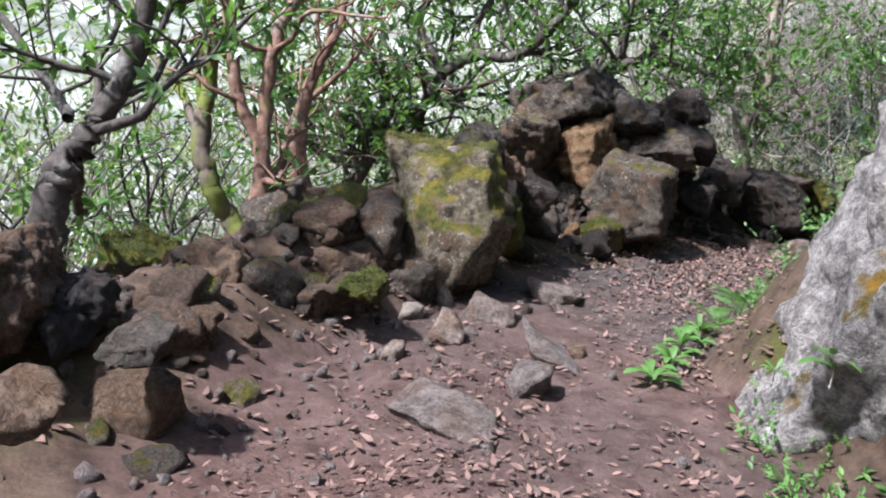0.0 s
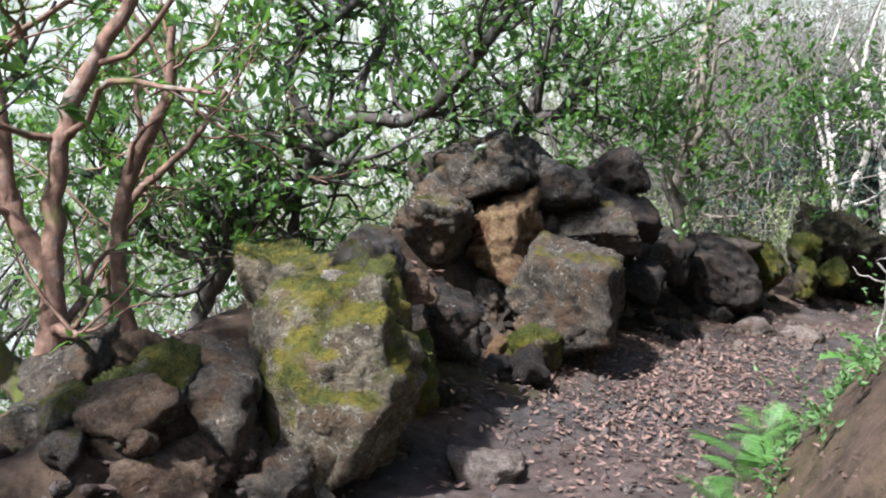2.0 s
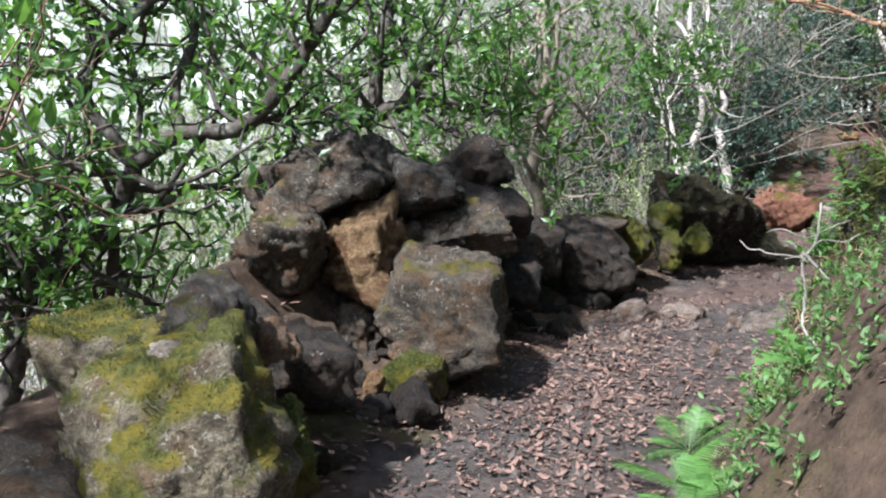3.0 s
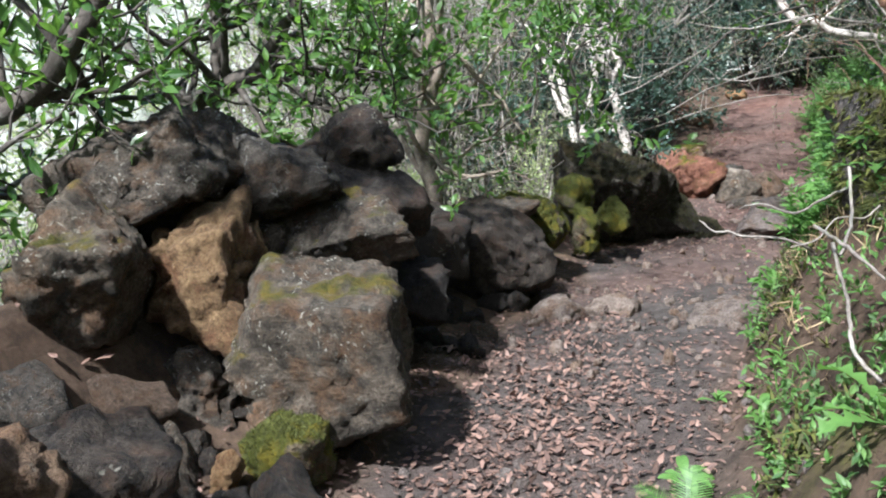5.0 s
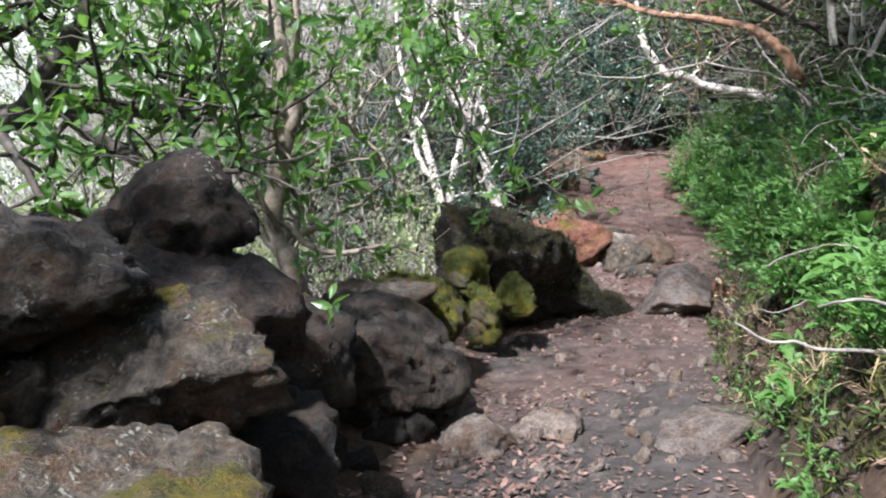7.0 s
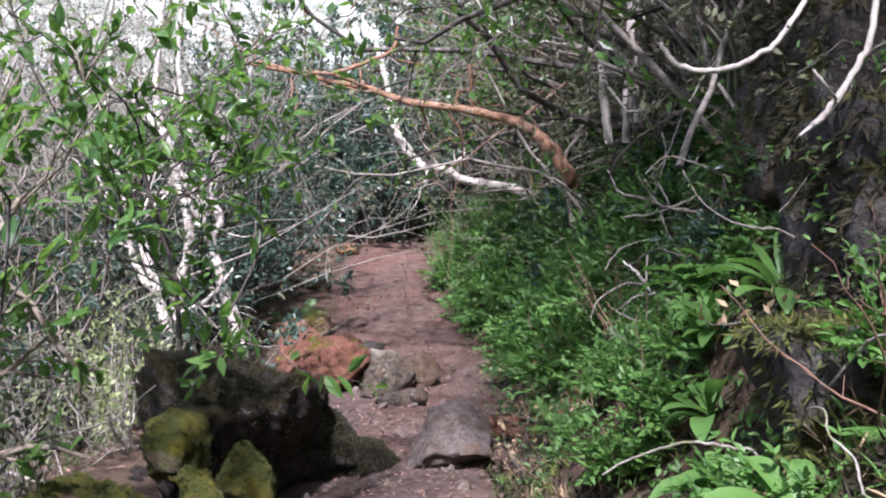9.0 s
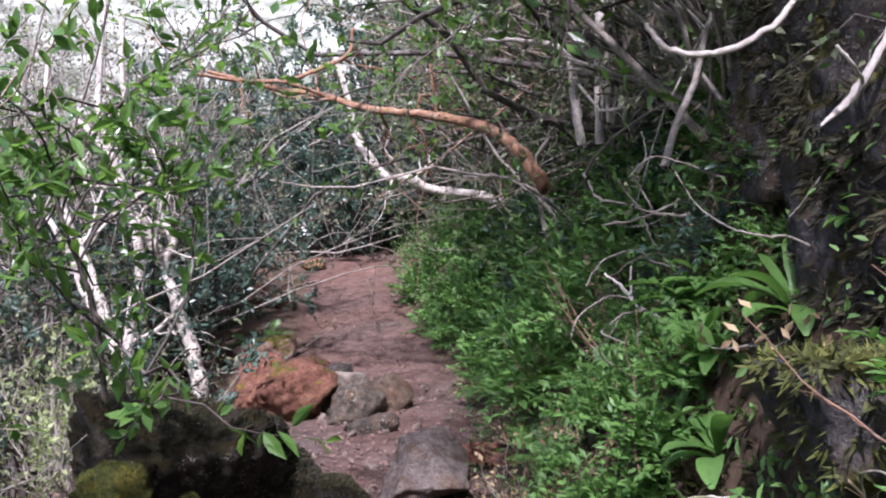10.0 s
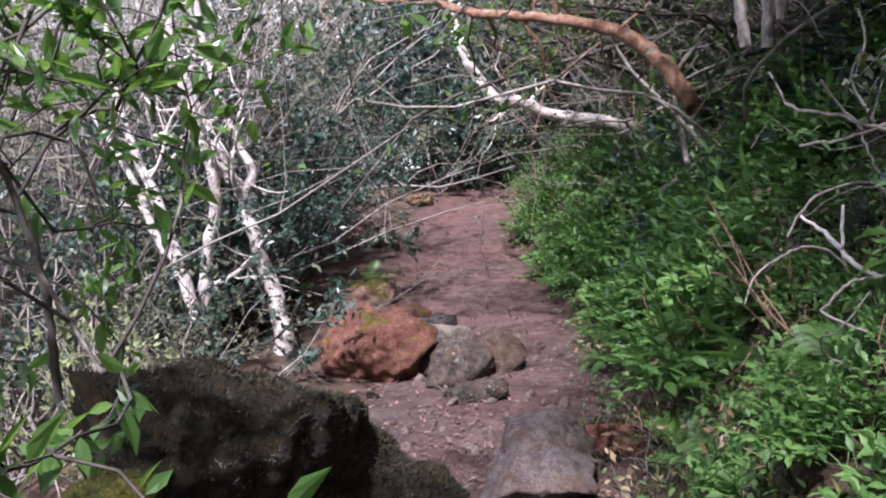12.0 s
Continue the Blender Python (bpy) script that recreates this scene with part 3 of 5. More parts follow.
boulder("boulder", (-0.32, 4.58, 0.26), (0.31, 0.40, 0.18), -4, -4, 48, "brown", "flat brown stone of the low wall", 4, "boulders of the dry-stone wall")
boulder("boulder", (-0.01, 4.72, 0.16), (0.26, 0.35, 0.21), -4, 0, 49, "grey", "grey stone under the mossy boulder", 4, "boulders of the dry-stone wall")
boulder("boulder", (-0.83, 4.26, 0.14), (0.41, 0.60, 0.31), -4, -10, 50, "brown", "brown rubble rock beside the path", 4, "boulders of the dry-stone wall")
boulder("boulder", (-1.06, 4.32, 0.10), (0.27, 0.50, 0.23), -4, 0, 51, "brown", "brown rubble stone beside the path", 4, "boulders of the dry-stone wall")
boulder("boulder", (-1.41, 4.59, 0.13), (0.41, 0.60, 0.21), -1, 4, 52, "moss", "dome-shaped stone covered in golden moss", 5, "boulders of the dry-stone wall")
boulder("boulder", (-1.27, 2.87, 0.49), (0.32, 0.60, 0.37), -1, -6, 53, "brown", "large brown boulder at the trail edge", 5, "boulders of the dry-stone wall")
boulder("boulder", (-1.12, 3.02, 0.42), (0.16, 0.40, 0.20), -1, 0, 54, "dark", "dark stone beside a brown boulder", 4, "boulders of the dry-stone wall")
boulder("boulder", (-0.83, 2.78, 0.43), (0.18, 0.30, 0.09), -1, 4, 55, "grey", "half-buried grey stone with a mossy tip", 4, "boulders of the dry-stone wall")
boulder("boulder", (-1.00, 3.87, 0.25), (0.17, 0.30, 0.15), -1, 0, 56, "brown", "brown rubble stone on the slope", 4, "boulders of the dry-stone wall")
boulder("boulder", (-0.82, 4.02, 0.33), (0.24, 0.40, 0.20), -1, -20, 57, "brown", "brown angular stone on the slope", 4, "boulders of the dry-stone wall")
boulder("boulder", (-1.10, 3.36, 0.36), (0.13, 0.25, 0.09), -1, 10, 58, "grey", "small grey stone on the slope", 4, "boulders of the dry-stone wall")
boulder("boulder", (-0.91, 2.06, 0.50), (0.19, 0.30, 0.09), -1, 10, 59, "brown", "brown curled-edge rock at the trail edge", 4, "boulders of the dry-stone wall")
boulder("stone", (0.51, 3.67, 0.07), (0.19, 0.22, 0.14), -1, 0, 60, "path", "pale flat stone set in the trail", 4, "stones on the trail")
boulder("stone", (0.41, 4.49, 0.08), (0.27, 0.25, 0.15), -1, 14, 61, "path", "pale flat-topped stone in the trail", 4, "stones on the trail")
boulder("stone", (0.17, 4.12, 0.09), (0.14, 0.15, 0.14), -1, -30, 62, "path", "small pointed pale stone in the trail", 3, "stones on the trail")
boulder("stone", (-0.06, 4.79, 0.09), (0.17, 0.15, 0.13), -1, 0, 63, "pale", "small pale stone at the wall foot", 3, "stones on the trail")
boulder("stone", (-0.00, 4.42, 0.07), (0.12, 0.12, 0.11), -1, 0, 64, "pale", "small pale stone at the wall foot", 3, "stones on the trail")
boulder("stone", (0.14, 4.73, 0.06), (0.12, 0.06, 0.13), -1, 20, 65, "pale", "thin pale upright stone flake", 3, "stones on the trail")
boulder("stone", (0.64, 4.15, 0.04), (0.30, 0.30, 0.10), -1, 25, 66, "path", "long flat stone sunk in the trail", 4, "stones on the trail")
boulder("stone", (0.13, 3.19, 0.11), (0.38, 0.35, 0.10), -1, 0, 67, "path", "broad flat stone sunk in the trail", 4, "stones on the trail")
boulder("stone", (0.78, 4.20, 0.04), (0.09, 0.10, 0.06), -1, 0, 68, "brown", "small brown stone on the trail", 3, "stones on the trail")
boulder("stone", (-0.06, 3.82, 0.08), (0.09, 0.12, 0.08), -1, 0, 69, "path", "small stone on the trail", 3, "stones on the trail")
boulder("stone", (0.83, 5.22, -0.01), (0.32, 0.30, 0.14), -1, 0, 70, "path", "flat stone sunk in the trail", 4, "stones on the trail")
boulder("stone", (3.48, 8.56, -0.28), (0.36, 0.35, 0.14), -34, -8, 71, "path", "flat grey stone sunk in the trail", 4, "stones on the trail")
boulder("stone", (4.27, 7.93, -0.27), (0.35, 0.35, 0.16), -34, -12, 72, "path", "broad grey stone sunk in the trail edge", 4, "stones on the trail")
boulder("stone", (3.85, 8.49, -0.29), (0.30, 0.30, 0.11), -34, 0, 73, "path", "flat grey stone sunk in the trail", 4, "stones on the trail")
boulder("rock_step", (7.08, 10.58, -0.48), (0.57, 0.70, 0.37), -48, -6, 74, "path", "large flat grey rock step across the trail", 5, "stones on the trail")
boulder("rock_step", (7.83, 10.61, -0.60), (0.42, 0.30, 0.19), -48, 10, 75, "red", "low red clay rock in the trail", 4, "stones on the trail")
boulder("red_rock", (8.25, 13.27, -0.52), (0.95, 0.75, 0.62), -48, 14, 76, "red", "large red clay rock at the trail bend", 5, "loose stones beside the red rock")
boulder("red_rock", (9.30, 14.00, -0.61), (0.36, 0.50, 0.36), -48, 0, 77, "red", "red clay rock split by a crack", 4, "loose stones beside the red rock")
boulder("rock", (9.74, 15.10, -0.49), (0.57, 0.50, 0.28), -48, 0, 78, "pinkish", "pinkish pale rock behind the red rock", 4, "loose stones beside the red rock")
boulder("stone", (8.80, 13.10, -0.58), (0.42, 0.36, 0.32), -48, 0, 79, "pale", "pale tan stone resting on a dark one", 4, "loose stones beside the red rock")
boulder("stone", (8.48, 12.92, -0.62), (0.34, 0.32, 0.30), -48, 0, 80, "dark", "dark stone under a tan one", 4, "loose stones beside the red rock")
boulder("stone", (8.50, 12.55, -0.62), (0.42, 0.36, 0.34), -48, -6, 81, "grey", "rounded grey stone on the trail", 4, "loose stones beside the red rock")
boulder("stone", (8.84, 12.50, -0.60), (0.36, 0.34, 0.34), -48, 6, 82, "brown", "rounded brown-grey stone on the trail", 4, "loose stones beside the red rock")
boulder("stone", (8.20, 12.10, -0.68), (0.40, 0.30, 0.20), -48, 0, 83, "grey", "low grey stone on the trail", 4, "loose stones beside the red rock")
boulder("stone", (9.15, 13.45, -0.60), (0.38, 0.32, 0.32), -48, 0, 84, "grey", "small grey stone on the trail", 3, "loose stones beside the red rock")
boulder("stone", (13.87, 18.71, -0.09), (0.44, 0.40, 0.22), -48, 0, 85, "orange", "sunlit orange stone at the far trail edge", 3, "loose stones beside the red rock")
boulder("rock", (11.44, 16.81, -0.27), (0.42, 0.40, 0.35), -48, 0, 86, "brown", "brown rock at the trail edge", 4, "loose stones beside the red rock")
boulder("rock", (11.35, 17.15, -0.23), (0.28, 0.40, 0.43), -48, -20, 87, "red", "red clay clod at the trail edge", 4, "loose stones beside the red rock")
boulder("rock_outcrop", (2.24, 3.35, 0.90), (1.15, 1.3, 2.2), -2, 9, 88, "cliff", "tall pale lichen-crusted rock face beside the trail", 6, "rock outcrops of the bank")
boulder("rock_outcrop", (5.47, 7.28, 1.15), (0.55, 0.90, 0.85), -50, 0, 89, "cliffdark", "dark mossy rock jutting from the bank", 5, "rock outcrops of the bank")
boulder("rock_outcrop", (5.05, 7.22, 0.62), (0.55, 0.80, 0.60), -50, 0, 90, "cliffdark", "mossy grey rock low on the bank", 5, "rock outcrops of the bank")
boulder("rock_outcrop", (6.20, 7.60, 1.75), (0.6, 1.0, 0.9), -50, 0, 91, "cliffdark", "grey rock face high on the bank", 5, "rock outcrops of the bank")
boulder("rock_outcrop", (3.59, 6.28, 0.78), (0.27, 0.60, 0.53), -24, 10, 92, "cliffdark", "mossy rock on the bank", 5, "rock outcrops of the bank")

# ---- wood and leaves ----
def tube(pts, rad, sides=7, wobble=0.0, rng=None):
    """A tapered tube along pts; returns verts and quads."""
    pts, rad = np.asarray(pts, float), np.asarray(rad, float)
    t = unit(np.gradient(pts, axis=0))
    ref = np.array([0.31, 0.57, 0.76])
    a = unit(np.cross(t, ref))
    b = np.cross(t, a)
    ang = np.linspace(0, 2 * np.pi, sides, endpoint=False)
    rr = rad[:, None] * np.ones(sides)
    if wobble and rng is not None:
        rr = rr * (1 + wobble * rng.uniform(-1, 1, rr.shape))
    v = pts[:, None, :] + rr[..., None] * (np.cos(ang)[None, :, None] * a[:, None, :] + np.sin(ang)[None, :, None] * b[:, None, :])
    n = len(pts)
    i = np.arange(n * sides).reshape(n, sides)
    j = np.roll(i, -1, axis=1)
    return v.reshape(-1, 3), np.stack([i[:-1], j[:-1], j[1:], i[1:]], -1).reshape(-1, 4)


def join(pieces):
    vs, fs, base = [], [], 0
    for v, f in pieces:
        vs.append(v)
        fs.append(f + base)
        base += len(v)
    return np.vstack(vs), np.vstack(fs)


def crooked(start, way, length, r0, rng, steps=7, bend=0.5, lift=0.15):
    """A crooked twig: points and radii."""
    pts, d = [np.array(start, float)], unit(np.array(way, float))
    for k in range(steps):
        d = unit(d + rng.normal(size=3) * bend * 0.55 + np.array([0, 0, lift * 0.4]))
        pts.append(pts[-1] + d * length / steps)
    return np.array(pts), np.linspace(r0, r0 * 0.3, steps + 1)


PENDING = []


def limb(pts, rad):
    PENDING.append((np.array(pts, float), np.array(rad, float)))


def leaf_sites(twigs, per, rng, spread=0.03):
    """Places and ways of leaves along the outer two thirds of twigs."""
    pos, way = [], []
    for p, r in twigs:
        k = rng.uniform(0.25, 1.0, per) * (len(p) - 1)
        i = np.minimum(k.astype(int), len(p) - 2)
        q = p[i] + (p[i + 1] - p[i]) * (k - i)[:, None]
        t = unit(p[i + 1] - p[i])
        pos.append(q + rng.normal(size=q.shape) * spread * 0.3)
        way.append(t * 0.6 + rng.normal(size=q.shape) * 0.65 + np.array([0, 0, 0.05]))
    return np.vstack(pos), np.vstack(way)


TREE_LOOK = {  # leaf material, leaf length, twigs per limb metre, leaves a twig, twig length
    "laurel": ("laurel", 0.085, 9, 11, 0.55),
    "sparse": ("laurel", 0.08, 6, 6, 0.6),
    "dry": ("heather", 0.045, 12, 3, 0.55),
}


def tree(name, label, bark, seed, amount):
    """Builds one tree out of the limbs set down before: trunk, twigs, leaves."""
    rng = np.random.RandomState(seed)
    wood, twigs = [], []
    foot = PENDING[0][0][0].copy()
    for li, (p, r) in enumerate(PENDING):
        if li == 0 and p[0][2] - ground_at(p[0][0], p[0][1]) < 0.7:
            down = p[0] - np.array([0, 0, 0.45])
            p, r = np.vstack([down, p]), np.concatenate([[r[0] * 1.25], r])
        n = 6
        q = spline(np.column_stack([p, r]), n)
        q[:, :3] += np.cumsum(rng.normal(size=(len(q), 3)) * 0.12, axis=0) * 0.0 + rng.normal(size=(len(q), 3)) * q[:, 3:4] * 0.13
        wood.append(tube(q[:, :3], q[:, 3], 9, 0.1, rng))
        count = max(3, int(amount / 34 * len(p) / 6))
        for _ in range(count):
            k = rng.randint(int(len(q) * 0.35), len(q))
            t = unit(q[min(k + 1, len(q) - 1), :3] - q[k - 1, :3])
            w = unit(t * 0.5 + rng.normal(size=3) * 0.9 + np.array([0, 0, 0.25]))
            tp, tr = crooked(q[k, :3], w, rng.uniform(0.5, 1.3), max(0.006, q[k, 3] * 0.45), rng, 8, 0.55, 0.25)
            wood.append(tube(tp, tr, 5))
            for _ in range(4):
                m = rng.randint(2, 8)
                w2 = unit(unit(tp[m] - tp[m - 1]) * 0.6 + rng.normal(size=3) * 0.8)
                sp, sr = crooked(tp[m], w2, rng.uniform(0.25, 0.6), max(0.0035, tr[m] * 0.55), rng, 5, 0.5, 0.2)
                wood.append(tube(sp, sr, 4))
                twigs.append((sp, sr))
            twigs.append((tp, tr))
    PENDING.clear()
    base = new(name)
    base.location = foot
    v, f = join(wood)
    part("trunk", make_mesh("trunk", v - foot, f, BARK[bark]), base)
    look_ = {"bark_white": "dry", "bark_orange": "dry", "bark_moss": "sparse", "bark_red": "sparse"}.get(bark, "laurel")
    lm, ll, _, per, _ = TREE_LOOK[look_]
    pos, way = leaf_sites(twigs, per, rng)
    part("crown", leaf_mesh("crown", pos - foot, way, rng.uniform(0.6, 1.25, len(pos)) * ll, LEAF[lm], "laurel", rng), base)
    return tagged(base, label, name)


def twig(name, label, bark):
    rng = np.random.RandomState(len(bpy.data.objects))
    for p, r in PENDING:
        origin = p[0].copy()
        q = spline(np.column_stack([p, r]), 6)
        q[:, :3] += rng.normal(size=(len(q), 3)) * q[:, 3:4] * 0.3
        v, f = tube(q[:, :3] - origin, q[:, 3], 6)
        ob = new(name, make_mesh(name, v, f, BARK[bark]))
        ob.location = origin
        tagged(ob, label, name, "roots on the bank")
    PENDING.clear()


def bush(name, x, y, radius, tall, label, bark, leaf, seed, stems=14, per=18, leaf_size=0.08, up=0.9, shape="far", kinds=3, thick=0.02, z=None, lean=(0, 0)):
    """A shrub or small far tree: crooked stems from one foot, side twigs, leaves."""
    rng = np.random.RandomState(seed)
    foot = np.array([x, y, ground_at(x, y) - 0.05 if z is None else z])
    wood, twigs = [], []
    for _ in range(stems):
        w = unit(np.array([*(rng.normal(size=2) * radius / tall * 0.7 + np.array(lean)), up]))
        o = np.array([*rng.normal(size=2) * 0.12 * radius, 0])
        p, r = crooked(o, w, tall * rng.uniform(0.7, 1.15), thick * rng.uniform(0.7, 1.4), rng, 10, 0.38, 0.12)
        wood.append(tube(p, r, 5))
        for _ in range(kinds):
            m = rng.randint(3, 10)
            w2 = unit(unit(p[m] - p[m - 1]) * 0.5 + rng.normal(size=3) * 0.8 + np.array([0, 0, 0.1]))
            q, qr = crooked(p[m], w2, tall * rng.uniform(0.2, 0.45), r[m] * 0.55, rng, 6, 0.5, 0.15)
            wood.append(tube(q, qr, 4))
            twigs.append((q, qr))
            for _ in range(2):
                m2 = rng.randint(2, 6)
                q2, q2r = crooked(q[m2], unit(rng.normal(size=3) + unit(q[m2] - q[m2 - 1]) * 0.6), tall * rng.uniform(0.1, 0.22), qr[m2] * 0.6, rng, 4, 0.5, 0.1)
                wood.append(tube(q2, q2r, 3))
                twigs.append((q2, q2r))
        twigs.append((p[4:], r[4:]))
    base = new(name)
    base.location = foot
    v, f = join(wood)
    part("trunk", make_mesh("trunk", v, f, BARK[bark]), base)
    if per:
        pos, way = leaf_sites(twigs, per, rng, 0.08)
        part("crown", leaf_mesh("crown", pos, way, rng.uniform(0.6, 1.3, len(pos)) * leaf_size, LEAF[leaf], shape, rng, 0.5), base)
    return tagged(base, label, name, "shrubs beside the trail")


def beside(s, d):
    """World x, y at s metres along the trail and d to its right."""
    k = np.searchsorted(ALONG, s + ZERO)
    k = min(max(k, 1), len(ALONG) - 1)
    u = (s + ZERO - ALONG[k - 1]) / (ALONG[k] - ALONG[k - 1])
    p = TRAIL[k - 1, :2] * (1 - u) + TRAIL[k, :2] * u
    return p[0] + TAN[k][1] * d, p[1] - TAN[k][0] * d

limb([(-1.54, 3.80, 0.45), (-1.49, 3.85, 0.68), (-1.45, 3.87, 0.77), (-1.36, 3.96, 0.94), (-1.27, 4.06, 1.21), (-1.24, 4.11, 1.45), (-1.26, 4.20, 1.83), (-1.22, 4.34, 2.49)], (0.077, 0.077, 0.071, 0.056, 0.046, 0.042, 0.037, 0.026))
limb([(-1.48, 3.90, 0.92), (-1.58, 4.02, 1.00), (-1.73, 4.15, 1.11), (-1.93, 4.30, 1.29)], (0.026, 0.022, 0.020, 0.016))
limb([(-1.21, 4.12, 1.46), (-1.13, 4.31, 1.43), (-1.03, 4.53, 1.52), (-0.92, 4.68, 1.73)], (0.018, 0.014, 0.012, 0.010))
tree("tree", "dark-barked leaning laurel tree on the slope below the trail", "bark_dark", 11, 260)

limb([(-1.02, 5.62, -0.06), (-1.16, 5.67, 0.15), (-1.28, 5.62, 0.36), (-1.36, 5.67, 0.59), (-1.35, 5.75, 0.97), (-1.37, 5.83, 1.32), (-1.46, 5.90, 1.62), (-1.60, 6.00, 2.08)], (0.072, 0.065, 0.058, 0.058, 0.048, 0.039, 0.032, 0.026))
limb([(-1.36, 5.67, 0.59), (-1.57, 5.94, 0.87), (-1.83, 6.10, 1.10), (-1.99, 6.27, 1.38)], (0.029, 0.027, 0.020, 0.017))
tree("tree", "moss-covered slender tree trunk behind the low wall", "bark_moss", 12, 200)

limb([(-0.90, 5.33, 0.03), (-0.96, 5.38, 0.24), (-0.96, 5.47, 0.63), (-1.11, 5.52, 0.86), (-1.20, 5.61, 1.25), (-1.28, 5.69, 1.63), (-1.39, 5.80, 2.11)], (0.074, 0.062, 0.049, 0.040, 0.037, 0.034, 0.025))
limb([(-0.96, 5.47, 0.63), (-0.96, 5.56, 1.06), (-0.91, 5.62, 1.34), (-0.78, 5.68, 1.62), (-0.60, 5.75, 1.98)], (0.043, 0.040, 0.037, 0.031, 0.025))
limb([(-0.72, 5.79, 0.27), (-0.80, 5.89, 0.72), (-0.74, 5.97, 1.08), (-0.62, 6.03, 1.36), (-0.62, 6.10, 1.68)], (0.037, 0.033, 0.033, 0.023, 0.017))
limb([(-0.90, 6.62, 0.04), (-0.95, 6.71, 0.47), (-0.93, 6.78, 0.82), (-0.80, 6.83, 1.16), (-0.76, 6.88, 1.45)], (0.030, 0.030, 0.027, 0.021, 0.015))
limb([(-1.00, 6.63, 0.03), (-1.02, 6.71, 0.41), (-0.95, 6.76, 0.71), (-0.64, 6.79, 1.05), (-0.45, 6.83, 1.36)], (0.027, 0.024, 0.024, 0.018, 0.015))
tree("tree", "reddish-brown forked laurel tree behind the low wall", "bark_red", 13, 300)

limb([(-0.71, 7.84, -0.41), (-0.67, 7.90, -0.11), (-0.52, 7.83, 0.18), (-0.39, 7.87, 0.45), (-0.08, 7.89, 0.76), (0.05, 7.83, 1.03)], (0.067, 0.060, 0.059, 0.055, 0.055, 0.051))
limb([(0.05, 7.83, 1.03), (0.30, 7.82, 1.18), (0.58, 7.69, 1.22), (0.80, 7.60, 1.41), (0.98, 7.53, 1.68), (1.12, 7.46, 1.92), (1.28, 7.41, 2.29)], (0.047, 0.047, 0.043, 0.042, 0.038, 0.034, 0.030))
limb([(0.05, 7.83, 1.03), (-0.10, 7.89, 1.24), (-0.18, 7.93, 1.41), (-0.09, 7.97, 1.66), (0.15, 7.88, 1.86), (0.45, 7.79, 2.15)], (0.040, 0.036, 0.036, 0.033, 0.029, 0.025))
limb([(-0.39, 7.87, 0.45), (-0.77, 7.94, 0.56), (-1.10, 8.00, 0.64), (-1.47, 8.06, 0.69)], (0.041, 0.033, 0.030, 0.022))
limb([(-0.52, 7.83, 0.18), (-0.80, 7.98, 0.21), (-1.05, 8.13, 0.32), (-1.27, 8.32, 0.59), (-1.37, 8.40, 0.92)], (0.033, 0.034, 0.030, 0.023, 0.019))
limb([(0.30, 7.82, 1.18), (0.29, 7.98, 1.44), (0.42, 8.13, 1.74), (0.37, 8.30, 2.08)], (0.033, 0.030, 0.026, 0.023))
limb([(-0.08, 7.89, 0.76), (-0.11, 8.04, 0.43), (-0.21, 8.17, 0.00)], (0.033, 0.034, 0.039))
limb([(-0.39, 7.87, 0.45), (-0.38, 8.12, 0.67), (-0.61, 8.33, 1.06), (-0.70, 8.41, 1.43)], (0.030, 0.027, 0.023, 0.019))
tree("tree", "dark laurel tree with low twisting limbs behind the wall", "bark_dark", 14, 800)

limb([(0.98, 10.27, -0.32), (1.22, 10.11, 0.37), (1.46, 9.59, 0.97), (1.68, 9.42, 1.14), (1.91, 9.35, 1.23), (2.15, 9.24, 1.26), (2.39, 9.12, 1.22), (2.58, 9.05, 1.27)], (0.091, 0.081, 0.064, 0.060, 0.057, 0.040, 0.030, 0.020))
limb([(1.75, 9.40, 1.18), (1.76, 9.44, 1.36), (1.78, 9.48, 1.55), (1.89, 9.51, 1.87), (1.90, 9.66, 2.49)], (0.053, 0.047, 0.043, 0.040, 0.030))
limb([(1.91, 9.35, 1.23), (2.03, 9.22, 1.41), (2.17, 9.21, 1.62), (2.33, 9.10, 1.93)], (0.037, 0.033, 0.029, 0.022))
limb([(2.09, 9.26, 1.21), (2.22, 9.05, 1.07), (2.35, 8.86, 1.00), (2.55, 8.66, 0.99)], (0.030, 0.026, 0.019, 0.013))
limb([(1.55, 9.46, 1.07), (1.34, 9.62, 1.31), (1.24, 9.73, 1.58), (1.12, 9.87, 1.91)], (0.040, 0.030, 0.027, 0.023))
limb([(2.00, 9.31, 1.25), (2.06, 9.45, 1.47), (2.05, 9.62, 1.68), (2.07, 9.71, 2.08)], (0.027, 0.027, 0.024, 0.021))
tree("tree", "black-barked tree spreading low over the wall top", "bark_dark", 15, 560)

limb([(3.37, 9.93, -0.12), (3.35, 9.99, 0.09), (3.34, 10.00, 0.34), (3.30, 10.08, 0.60), (3.38, 10.13, 0.94), (3.48, 10.15, 1.20), (3.47, 10.23, 1.51), (3.48, 10.33, 1.91), (3.65, 10.45, 2.72)], (0.062, 0.058, 0.058, 0.054, 0.058, 0.058, 0.054, 0.050, 0.037))
limb([(3.35, 10.05, 0.33), (3.26, 10.27, 0.61), (3.23, 10.48, 0.94), (3.32, 10.68, 1.44), (3.37, 10.90, 1.96)], (0.029, 0.025, 0.026, 0.022, 0.018))
limb([(3.33, 9.96, 0.82), (3.53, 9.97, 0.92), (3.75, 9.97, 1.10), (3.93, 10.01, 1.31)], (0.018, 0.015, 0.013, 0.010))
tree("tree", "slender smooth grey-brown tree with a bent trunk", "bark_brown", 16, 420)

